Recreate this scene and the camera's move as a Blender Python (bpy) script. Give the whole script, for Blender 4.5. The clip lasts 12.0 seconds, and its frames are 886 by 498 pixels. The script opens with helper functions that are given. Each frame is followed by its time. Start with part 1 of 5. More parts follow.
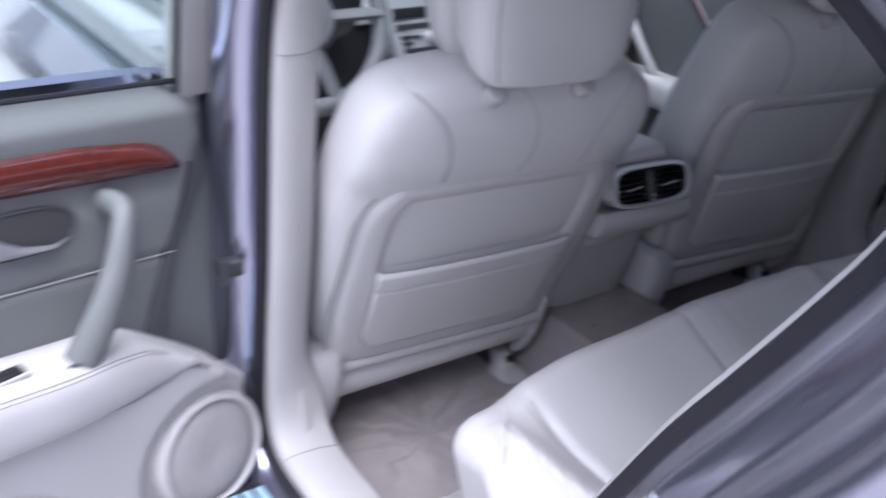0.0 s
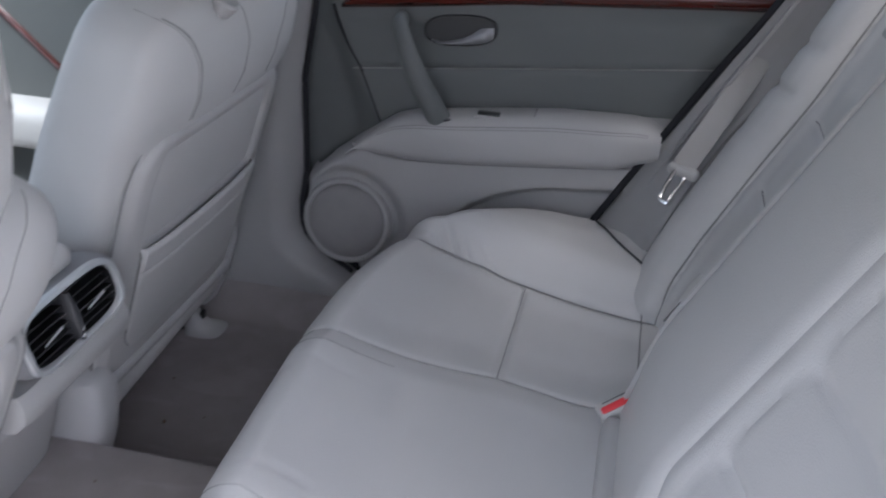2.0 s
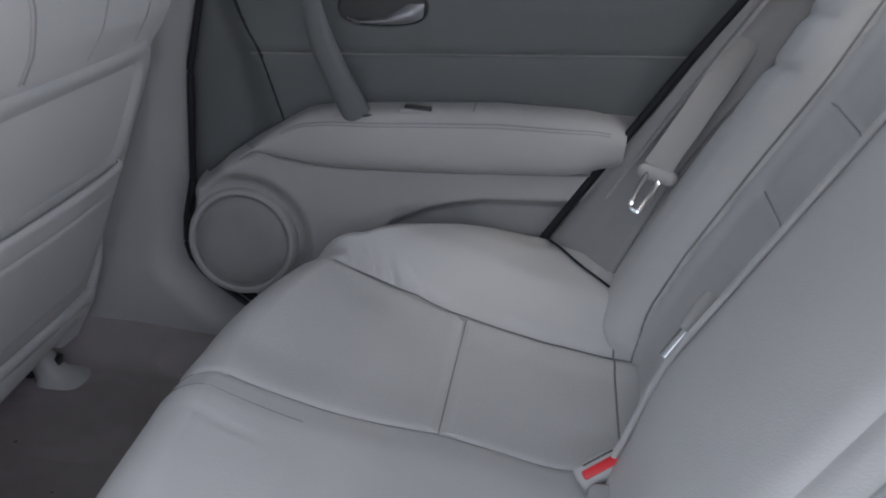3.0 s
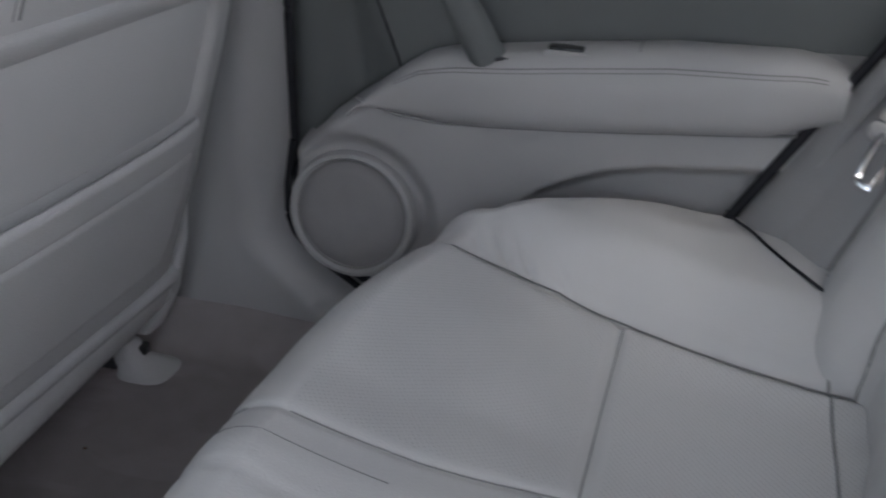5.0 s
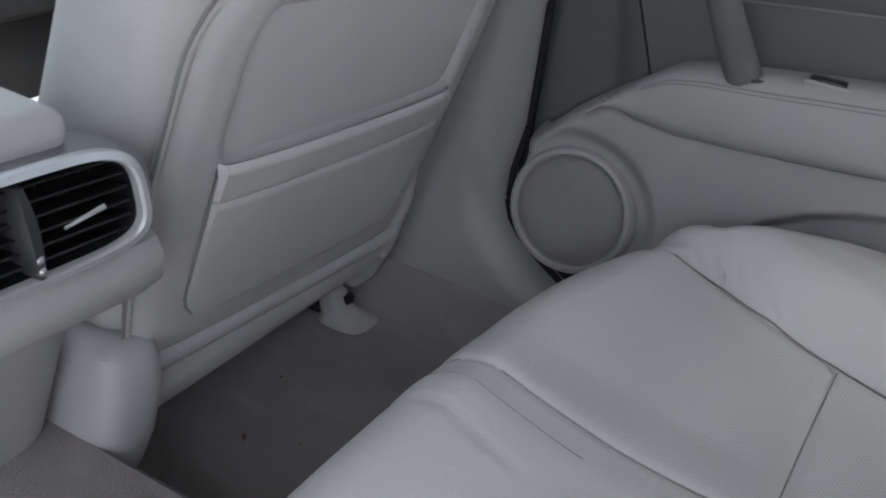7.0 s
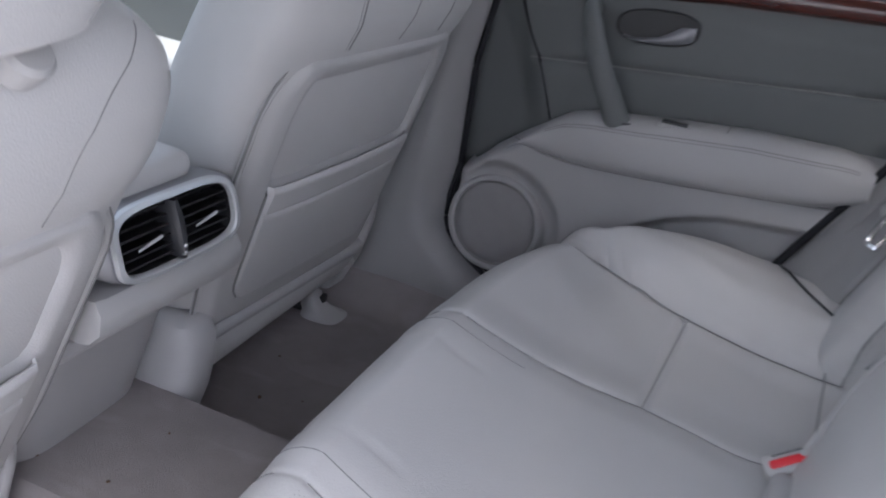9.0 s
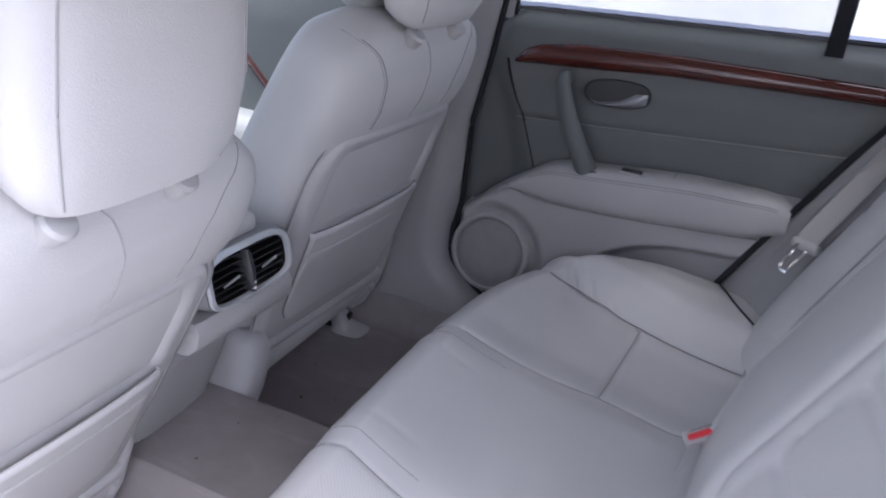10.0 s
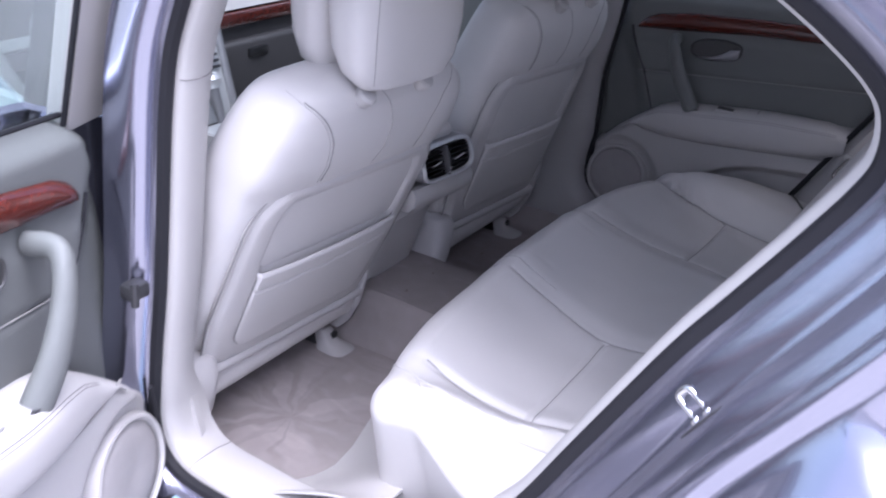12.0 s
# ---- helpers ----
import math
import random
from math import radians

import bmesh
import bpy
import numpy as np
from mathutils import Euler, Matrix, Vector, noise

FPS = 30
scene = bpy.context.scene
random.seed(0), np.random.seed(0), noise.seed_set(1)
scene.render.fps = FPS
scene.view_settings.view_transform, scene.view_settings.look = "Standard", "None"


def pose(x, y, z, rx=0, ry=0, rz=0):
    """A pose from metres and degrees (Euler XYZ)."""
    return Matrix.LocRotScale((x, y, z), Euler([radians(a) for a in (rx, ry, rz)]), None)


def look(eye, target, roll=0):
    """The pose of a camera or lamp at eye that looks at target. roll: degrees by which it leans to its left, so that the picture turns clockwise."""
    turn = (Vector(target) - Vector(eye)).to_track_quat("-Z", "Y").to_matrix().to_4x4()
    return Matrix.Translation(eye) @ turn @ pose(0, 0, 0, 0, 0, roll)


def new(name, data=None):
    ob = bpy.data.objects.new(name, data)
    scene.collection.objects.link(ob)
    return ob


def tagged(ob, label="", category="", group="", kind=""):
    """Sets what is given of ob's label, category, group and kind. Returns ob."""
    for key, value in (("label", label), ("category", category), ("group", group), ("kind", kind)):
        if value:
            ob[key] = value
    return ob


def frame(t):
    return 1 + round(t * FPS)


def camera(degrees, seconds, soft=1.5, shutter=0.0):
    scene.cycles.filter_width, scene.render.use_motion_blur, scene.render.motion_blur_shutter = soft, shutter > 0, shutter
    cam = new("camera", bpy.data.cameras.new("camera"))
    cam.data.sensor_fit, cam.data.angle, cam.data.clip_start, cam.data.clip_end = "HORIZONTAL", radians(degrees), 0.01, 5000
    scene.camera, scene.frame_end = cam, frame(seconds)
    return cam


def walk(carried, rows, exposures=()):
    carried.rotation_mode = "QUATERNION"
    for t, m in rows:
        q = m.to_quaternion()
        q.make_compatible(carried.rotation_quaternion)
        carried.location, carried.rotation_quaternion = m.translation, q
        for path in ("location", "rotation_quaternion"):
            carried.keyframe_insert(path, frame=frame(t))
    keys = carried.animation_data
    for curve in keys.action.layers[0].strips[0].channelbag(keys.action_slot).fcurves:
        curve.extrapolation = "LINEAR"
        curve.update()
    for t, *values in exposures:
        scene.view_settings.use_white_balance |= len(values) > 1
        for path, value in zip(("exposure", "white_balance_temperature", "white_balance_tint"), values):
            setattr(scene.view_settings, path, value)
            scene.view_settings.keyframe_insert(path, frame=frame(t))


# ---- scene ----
cam = camera(49.3, 12.0, soft=1.9, shutter=0.5)
PATH = [
    (0, (-1.193, -1.085, 1.45), (-0.168, 0.391, 0.572), 2.9),
    (0.5, (-1.062, -0.86, 1.449), (0.279, 0.289, 0.509), 4.9),
    (1, (-0.909, -0.715, 1.444), (0.587, 0.183, 0.465), 5.3),
    (1.5, (-0.843, -0.615, 1.431), (0.787, 0.005, 0.452), 2.7),
    (2, (-0.796, -0.557, 1.424), (0.924, -0.232, 0.457), 3.2),
    (2.5, (-0.68, -0.498, 1.343), (1.092, -0.289, 0.439), 4.8),
    (2.7, (-0.627, -0.492, 1.301), (1.167, -0.347, 0.429), 5.8),
    (4.3, (-0.35, -0.506, 1.135), (1.47, -0.31, 0.331), 4.8),
    (4.5, (-0.325, -0.502, 1.152), (1.444, -0.236, 0.257), 3.8),
    (5, (-0.292, -0.48, 1.156), (1.396, -0.022, 0.185), 1.8),
    (5.5, (-0.263, -0.471, 1.14), (1.348, 0.208, 0.169), 3.3),
    (6, (-0.263, -0.455, 1.134), (1.303, 0.325, 0.163), 5.0),
    (6.5, (-0.282, -0.455, 1.127), (1.273, 0.347, 0.158), 6.3),
    (7, (-0.339, -0.451, 1.131), (1.226, 0.342, 0.17), 7.7),
    (7.2, (-0.361, -0.451, 1.129), (1.222, 0.333, 0.191), 8.4),
    (8.8, (-0.648, -0.498, 1.207), (1.039, 0.146, 0.346), 9.5),
    (9, (-0.697, -0.529, 1.244), (0.998, 0.099, 0.388), 8.8),
    (9.5, (-0.847, -0.586, 1.346), (0.882, -0.018, 0.517), 9.2),
    (9.8, (-0.917, -0.6, 1.392), (0.781, 0.043, 0.554), 8.4),
    (10, (-0.969, -0.642, 1.418), (0.723, 0.015, 0.578), 7.5),
    (10.5, (-1.114, -0.694, 1.439), (0.556, -0.011, 0.577), 8.6),
    (11, (-1.331, -0.723, 1.466), (0.325, -0.023, 0.588), 9.0),
    (11.5, (-1.48, -0.804, 1.499), (0.146, -0.024, 0.634), 6.8),
    (12, (-1.554, -0.92, 1.511), (-0.006, -0.008, 0.632), 4.9),
]

EXPOSURES = [(0, 1.72, 5650, 19), (0.6, 2.37, 5750, 18), (1.5, 2.86, 5900, 16), (2.5, 2.90, 6050, 12), (4.5, 2.84, 6150, 11), (7, 3.02, 6200, 9), (9, 2.92, 6000, 15), (10.0, 2.86, 5850, 19), (10.7, 2.56, 5720, 22), (11.3, 2.18, 5650, 23), (12, 2.10, 5650, 24)]
walk(cam, [(t, look(eye, target, roll)) for t, eye, target, roll in PATH], EXPOSURES)

# ---- light: bright overcast day ----
world = bpy.data.worlds.new("sky")
scene.world = world
world.use_nodes = True
wn = world.node_tree
sky = wn.nodes.new("ShaderNodeTexSky")
sky.sky_type, sky.sun_disc = "NISHITA", False
sky.sun_elevation, sky.sun_rotation = radians(70), radians(-135)
sky.air_density, sky.dust_density, sky.ozone_density = 1.0, 4.0, 1.0
haze = wn.nodes.new("ShaderNodeHueSaturation")
haze.inputs["Saturation"].default_value = 0.45
wn.links.new(sky.outputs[0], haze.inputs["Color"])
wn.links.new(haze.outputs[0], wn.nodes["Background"].inputs[0])
wn.nodes["Background"].inputs[1].default_value = 0.13
sun = new("sun", bpy.data.lights.new("sun", "SUN"))
sun.data.energy, sun.data.angle, sun.data.color = 1.9, radians(56), (1.0, 0.975, 0.945)
sun.matrix_world = look((-1.9, -1.9, 7.5), (0, 0, 0))


# ---- materials ----
def material(name, colour, rough=0.5, metal=0.0, grain=0.0, grain_size=400.0, vary=0.06, vary_size=9.0, coat=0.0, spec=0.5):
    """A surface with slow stains over fine grain, the grain also as relief."""
    m = bpy.data.materials.new(name)
    m.use_nodes = True
    nt = m.node_tree
    b = nt.nodes["Principled BSDF"]
    b.inputs["Roughness"].default_value = rough
    b.inputs["Metallic"].default_value = metal
    b.inputs["Coat Weight"].default_value = coat
    b.inputs["Specular IOR Level"].default_value = spec
    co = nt.nodes.new("ShaderNodeTexCoord")
    slow = nt.nodes.new("ShaderNodeTexNoise")
    slow.inputs["Scale"].default_value, slow.inputs["Detail"].default_value = vary_size, 5
    fine = nt.nodes.new("ShaderNodeTexNoise")
    fine.inputs["Scale"].default_value, fine.inputs["Detail"].default_value = grain_size, 3
    nt.links.new(co.outputs["Object"], slow.inputs["Vector"])
    nt.links.new(co.outputs["Object"], fine.inputs["Vector"])
    mix = nt.nodes.new("ShaderNodeMix")
    mix.data_type = "RGBA"
    mix.inputs[6].default_value = (*[c * (1 - vary) for c in colour], 1)
    mix.inputs[7].default_value = (*[min(1, c * (1 + vary)) for c in colour], 1)
    nt.links.new(slow.outputs["Fac"], mix.inputs[0])
    nt.links.new(mix.outputs[2], b.inputs["Base Color"])
    if grain:
        bump = nt.nodes.new("ShaderNodeBump")
        bump.inputs["Strength"].default_value, bump.inputs["Distance"].default_value = grain, 0.002
        nt.links.new(fine.outputs["Fac"], bump.inputs["Height"])
        nt.links.new(bump.outputs[0], b.inputs["Normal"])
    return m


STROKES = (0.41, -0.06, -0.42)


def carpet_material():
    m = material("carpet", (0.27, 0.244, 0.240), 0.95, grain=0.9, grain_size=900, vary=0.12, vary_size=30, spec=0.1)
    nt = m.node_tree
    b, mix = nt.nodes["Principled BSDF"], nt.nodes["Mix"]
    co = nt.nodes["Texture Coordinate"]
    slant = nt.nodes.new("ShaderNodeMapping")
    slant.inputs["Rotation"].default_value = (0, 0, 0.5)
    slant.inputs["Scale"].default_value = (15, 6, 6)
    streak = nt.nodes.new("ShaderNodeTexNoise")
    streak.inputs["Scale"].default_value, streak.inputs["Detail"].default_value = 0.8, 2
    streak.inputs["Distortion"].default_value = 2.2
    ramp = nt.nodes.new("ShaderNodeValToRGB")
    ramp.color_ramp.elements[0].position, ramp.color_ramp.elements[1].position = 0.50, 0.64
    ramp.color_ramp.elements[0].color = (0.98, 0.98, 0.98, 1)
    ramp.color_ramp.elements[1].color = (1.09, 1.085, 1.085, 1)
    nt.links.new(co.outputs["Object"], slant.inputs["Vector"])
    nt.links.new(slant.outputs[0], streak.inputs["Vector"])
    nt.links.new(streak.outputs["Fac"], ramp.inputs[0])
    centre = nt.nodes.new("ShaderNodeMapping")
    centre.inputs["Location"].default_value = STROKES
    turn = nt.nodes.new("ShaderNodeTexGradient")
    turn.gradient_type = "RADIAL"
    many = nt.nodes.new("ShaderNodeMath")
    many.operation = "MULTIPLY"
    many.inputs[1].default_value = 12
    rays = nt.nodes.new("ShaderNodeTexNoise")
    rays.noise_dimensions = "1D"
    rays.inputs["Scale"].default_value, rays.inputs["Detail"].default_value = 1.0, 1
    ray_ramp = nt.nodes.new("ShaderNodeValToRGB")
    ray_ramp.color_ramp.elements[0].position, ray_ramp.color_ramp.elements[1].position = 0.47, 0.56
    reach = nt.nodes.new("ShaderNodeVectorMath")
    reach.operation = "LENGTH"
    fade = nt.nodes.new("ShaderNodeMapRange")
    fade.inputs["From Min"].default_value, fade.inputs["From Max"].default_value = 0.22, 0.09
    amount = nt.nodes.new("ShaderNodeMath")
    amount.operation = "MULTIPLY"
    waver = nt.nodes.new("ShaderNodeTexNoise")
    waver.inputs["Scale"].default_value, waver.inputs["Detail"].default_value = 11, 2
    shift = nt.nodes.new("ShaderNodeVectorMath")
    shift.operation = "MULTIPLY_ADD"
    shift.inputs[1].default_value, shift.inputs[2].default_value = (0.09, 0.09, 0), (-0.045, -0.045, 0)
    bent = nt.nodes.new("ShaderNodeVectorMath")
    nt.links.new(co.outputs["Object"], waver.inputs["Vector"])
    nt.links.new(waver.outputs["Color"], shift.inputs[0])
    nt.links.new(co.outputs["Object"], bent.inputs[0])
    nt.links.new(shift.outputs[0], bent.inputs[1])
    nt.links.new(bent.outputs[0], centre.inputs["Vector"])
    heart = nt.nodes.new("ShaderNodeMapRange")
    heart.inputs["From Min"].default_value, heart.inputs["From Max"].default_value = 0.02, 0.08
    heart.inputs["To Min"].default_value = 0.45
    both = nt.nodes.new("ShaderNodeMath")
    both.operation = "MULTIPLY"
    nt.links.new(reach.outputs["Value"], heart.inputs["Value"])
    nt.links.new(fade.outputs[0], both.inputs[0])
    nt.links.new(heart.outputs[0], both.inputs[1])
    nt.links.new(centre.outputs[0], turn.inputs[0])
    nt.links.new(turn.outputs["Fac"], many.inputs[0])
    nt.links.new(many.outputs[0], rays.inputs["W"])
    nt.links.new(rays.outputs[0], ray_ramp.inputs[0])
    nt.links.new(centre.outputs[0], reach.inputs[0])
    nt.links.new(reach.outputs["Value"], fade.inputs["Value"])
    nt.links.new(ray_ramp.outputs[0], amount.inputs[0])
    nt.links.new(both.outputs[0], amount.inputs[1])
    strokes = nt.nodes.new("ShaderNodeMix")
    strokes.data_type, strokes.blend_type = "RGBA", "MULTIPLY"
    strokes.inputs[7].default_value = (1.24, 1.225, 1.23, 1)
    nt.links.new(amount.outputs[0], strokes.inputs[0])
    mul = nt.nodes.new("ShaderNodeMix")
    mul.data_type, mul.blend_type = "RGBA", "MULTIPLY"
    mul.inputs[0].default_value = 1
    nt.links.new(mix.outputs[2], mul.inputs[6])
    nt.links.new(ramp.outputs[0], mul.inputs[7])
    nt.links.new(mul.outputs[2], strokes.inputs[6])
    nt.links.new(strokes.outputs[2], b.inputs["Base Color"])
    return m


def wood_material():
    m = material("wood", (0.11, 0.022, 0.012), 0.22, vary=0.3, coat=0.5)
    nt = m.node_tree
    co, mix, b = nt.nodes["Texture Coordinate"], nt.nodes["Mix"], nt.nodes["Principled BSDF"]
    squeeze = nt.nodes.new("ShaderNodeMapping")
    squeeze.inputs["Scale"].default_value = (60, 5, 60)
    rings = nt.nodes.new("ShaderNodeTexNoise")
    rings.inputs["Scale"].default_value, rings.inputs["Detail"].default_value = 2.0, 6
    nt.links.new(co.outputs["Object"], squeeze.inputs["Vector"])
    nt.links.new(squeeze.outputs[0], rings.inputs["Vector"])
    ramp = nt.nodes.new("ShaderNodeValToRGB")
    ramp.color_ramp.elements[0].position, ramp.color_ramp.elements[1].position = 0.35, 0.7
    ramp.color_ramp.elements[0].color = (0.05, 0.009, 0.006, 1)
    ramp.color_ramp.elements[1].color = (0.085, 0.014, 0.009, 1)
    nt.links.new(rings.outputs["Fac"], ramp.inputs[0])
    nt.links.new(ramp.outputs[0], b.inputs["Base Color"])
    return m


def perforated_material(base):
    """Leather with rows of fine holes."""
    m = base.copy()
    m.name = "perforated_leather"
    nt = m.node_tree
    co, b = nt.nodes["Texture Coordinate"], nt.nodes["Principled BSDF"]
    slant = nt.nodes.new("ShaderNodeMapping")
    slant.inputs["Rotation"].default_value = (0, 0, 0.9)
    dots = nt.nodes.new("ShaderNodeTexVoronoi")
    dots.voronoi_dimensions = "2D"
    dots.inputs["Scale"].default_value, dots.inputs["Randomness"].default_value = 250, 0.0
    near = nt.nodes.new("ShaderNodeMath")
    near.operation = "GREATER_THAN"
    near.inputs[1].default_value = 0.14
    nt.links.new(co.outputs["Object"], slant.inputs["Vector"])
    nt.links.new(slant.outputs[0], dots.inputs["Vector"])
    nt.links.new(dots.outputs["Distance"], near.inputs[0])
    hole = nt.nodes.new("ShaderNodeMix")
    hole.data_type = "RGBA"
    hole.inputs[6].default_value = (0.31, 0.302, 0.294, 1)
    nt.links.new(near.outputs[0], hole.inputs[0])
    nt.links.new(nt.nodes["Mix"].outputs[2], hole.inputs[7])
    nt.links.new(hole.outputs[2], b.inputs["Base Color"])
    bump = nt.nodes.new("ShaderNodeBump")
    bump.inputs["Strength"].default_value, bump.inputs["Distance"].default_value = 0.7, 0.0015
    nt.links.new(near.outputs[0], bump.inputs["Height"])
    nt.links.new(nt.nodes["Bump"].outputs[0], bump.inputs["Normal"])
    nt.links.new(bump.outputs[0], b.inputs["Normal"])
    return m


def glass_material(name, tint, ior=1.45):
    m = bpy.data.materials.new(name)
    m.use_nodes = True
    nt = m.node_tree
    out = nt.nodes["Material Output"]
    clear, gloss, mix, fres = (nt.nodes.new("ShaderNode" + k) for k in ("BsdfTransparent", "BsdfGlossy", "MixShader", "LayerWeight"))
    clear.inputs[0].default_value = (*tint, 1)
    gloss.inputs["Roughness"].default_value = 0.02
    fres.inputs["Blend"].default_value = 0.5
    base = ((ior - 1) / (ior + 1)) ** 2
    steep, share = nt.nodes.new("ShaderNodeMath"), nt.nodes.new("ShaderNodeMath")
    steep.operation, share.operation = "POWER", "MULTIPLY_ADD"
    steep.inputs[1].default_value = 5
    share.inputs[1].default_value, share.inputs[2].default_value = 1 - base, base
    nt.links.new(fres.outputs["Facing"], steep.inputs[0])
    nt.links.new(steep.outputs[0], share.inputs[0])
    nt.links.new(share.outputs[0], mix.inputs[0])
    nt.links.new(clear.outputs[0], mix.inputs[1])
    nt.links.new(gloss.outputs[0], mix.inputs[2])
    nt.links.new(mix.outputs[0], out.inputs[0])
    return m


LEATHER = material("leather", (0.51, 0.498, 0.486), 0.5, grain=0.25, grain_size=620, vary=0.05, spec=0.36)
PERFORATED = perforated_material(LEATHER)
ARMREST = material("armrest_vinyl", (0.39, 0.38, 0.372), 0.55, grain=0.3, grain_size=600, vary=0.04, spec=0.36)
VINYL = material("vinyl", (0.45, 0.438, 0.428), 0.5, grain=0.3, grain_size=600, vary=0.04)
# vinyl darkened in its base colour to stand in for far-side shade
SHADED_VINYL = material("shaded_vinyl", (0.30, 0.291, 0.286), 0.6, grain=0.35, grain_size=650, vary=0.05)
DOOR_UPPER = material("door_upper", (0.36, 0.35, 0.342), 0.6, grain=0.35, grain_size=650, vary=0.05)
# thread and joint tone, dark enough to paint the shadow inside creases
SEAM = material("seam_thread_shade", (0.24, 0.234, 0.228), 0.8, grain=0.6, grain_size=1200)
STITCH = material("pale_thread", (0.34, 0.333, 0.325), 0.7, grain=0.6, grain_size=1200)
DOOR_SOFT = material("door_insert", (0.120, 0.127, 0.123), 0.62, grain=0.35, grain_size=650, vary=0.05)
PLASTIC = material("plastic", (0.39, 0.38, 0.375), 0.55, grain=0.25, grain_size=800, vary=0.04)
TRIM = material("pale_trim", (0.37, 0.36, 0.35), 0.55, grain=0.2, grain_size=800, vary=0.04)
LINER = material("headliner", (0.36, 0.35, 0.335), 0.9, grain=0.4, grain_size=700)
GRILLE = material("speaker_grille", (0.29, 0.277, 0.274), 0.7, grain=0.9, grain_size=900, vary=0.08, vary_size=40)
CARPET = carpet_material()
WOOD = wood_material()
PAINT = material("paint", (0.30, 0.305, 0.39), 0.2, metal=0.95, vary=0.04, coat=1.0)
RUBBER = material("rubber", (0.014, 0.014, 0.017), 0.7, grain=0.2, grain_size=500, spec=0.25)
DARK = material("dark_plastic", (0.03, 0.03, 0.033), 0.4, grain=0.15, grain_size=700)
BLACK = material("vent_black", (0.012, 0.012, 0.013), 0.35)
DASH = material("dash", (0.045, 0.043, 0.045), 0.6, grain=0.35, grain_size=600)
SILVER = material("silver_plastic", (0.62, 0.63, 0.63), 0.32, metal=0.55, vary=0.03)
CHROME = material("chrome", (0.8, 0.8, 0.8), 0.12, metal=1.0, vary=0.02)
STEEL = material("steel", (0.6, 0.6, 0.6), 0.22, metal=1.0, vary=0.05)
STRIPE = material("stripe_vinyl", (0.30, 0.46, 0.56), 0.35, coat=0.5)
LABEL_WHITE = material("label_white", (0.75, 0.75, 0.74), 0.5)
LABEL_RED = material("label_red", (0.5, 0.09, 0.10), 0.5)
RED = material("red_plastic", (0.7, 0.03, 0.04), 0.4)
BUCKLE = material("buckle_plastic", (0.422, 0.408, 0.394), 0.45)
WEBBING = material("webbing", (0.38, 0.365, 0.35), 0.8, grain=0.7, grain_size=1100)
def mesh_material():
    """A woven shade: fine threads with clear holes between them."""
    m = bpy.data.materials.new("sunshade")
    m.use_nodes = True
    nt = m.node_tree
    co = nt.nodes.new("ShaderNodeTexCoord")
    split, flat = nt.nodes.new("ShaderNodeSeparateXYZ"), nt.nodes.new("ShaderNodeCombineXYZ")
    nt.links.new(co.outputs["Object"], split.inputs[0])
    nt.links.new(split.outputs["Y"], flat.inputs["X"])
    nt.links.new(split.outputs["Z"], flat.inputs["Y"])
    dots = nt.nodes.new("ShaderNodeTexVoronoi")
    dots.voronoi_dimensions = "2D"
    dots.inputs["Scale"].default_value, dots.inputs["Randomness"].default_value = 300, 0.0
    hole = nt.nodes.new("ShaderNodeMath")
    hole.operation = "LESS_THAN"
    hole.inputs[1].default_value = 0.44
    clear, mix = nt.nodes.new("ShaderNodeBsdfTransparent"), nt.nodes.new("ShaderNodeMixShader")
    b = nt.nodes["Principled BSDF"]
    b.inputs["Base Color"].default_value = (0.2, 0.2, 0.2, 1)
    b.inputs["Roughness"].default_value = 0.8
    nt.links.new(flat.outputs[0], dots.inputs["Vector"])
    nt.links.new(dots.outputs["Distance"], hole.inputs[0])
    nt.links.new(hole.outputs[0], mix.inputs[0])
    nt.links.new(b.outputs[0], mix.inputs[1])
    nt.links.new(clear.outputs[0], mix.inputs[2])
    nt.links.new(mix.outputs[0], nt.nodes["Material Output"].inputs[0])
    return m


GLASS = glass_material("glass", (0.84, 0.93, 0.90))
MESH = mesh_material()
TINTED = glass_material("tinted_glass", (0.88, 0.87, 0.855))
SHADED = glass_material("windshield_glass", (0.40, 0.43, 0.425))
PRIVACY = glass_material("privacy_glass", (0.44, 0.47, 0.465))
COATED = glass_material("coated_glass", (0.6, 0.68, 0.66), 4.2)
ASPHALT = material("concrete", (0.34, 0.33, 0.315), 0.9, grain=0.8, grain_size=120, vary=0.3, vary_size=1.2)
RED_PAINT = material("red_paint", (0.45, 0.02, 0.03), 0.3, coat=1.0)
WHITE_PAINT = material("white_paint", (0.75, 0.75, 0.77), 0.3, coat=1.0)
CABIN = material("cabin_glass", (0.25, 0.34, 0.33), 0.12, coat=1.0)
LEVER = material("satin_metal", (0.30, 0.30, 0.31), 0.36, metal=0.6, vary=0.05)
RECESS = material("recess_plastic", (0.04, 0.04, 0.04), 0.55, grain=0.3, grain_size=700)
TYRE = material("tyre", (0.02, 0.02, 0.02), 0.8)


# ---- mesh tools ----
def lerp(a, b, t):
    return a + (b - a) * t


def steps(x, *pairs):
    """Values through pairs of (x, y), eased between them."""
    if x <= pairs[0][0]:
        return pairs[0][1]
    for (x0, y0), (x1, y1) in zip(pairs, pairs[1:]):
        if x <= x1:
            t = (x - x0) / (x1 - x0)
            return lerp(y0, y1, t)
    return pairs[-1][1]


def ease(a, b, x):
    t = min(1.0, max(0.0, (x - a) / (b - a)))
    return t * t * (3 - 2 * t)


def dent(d, w):
    return math.exp(-(d / w) ** 2)


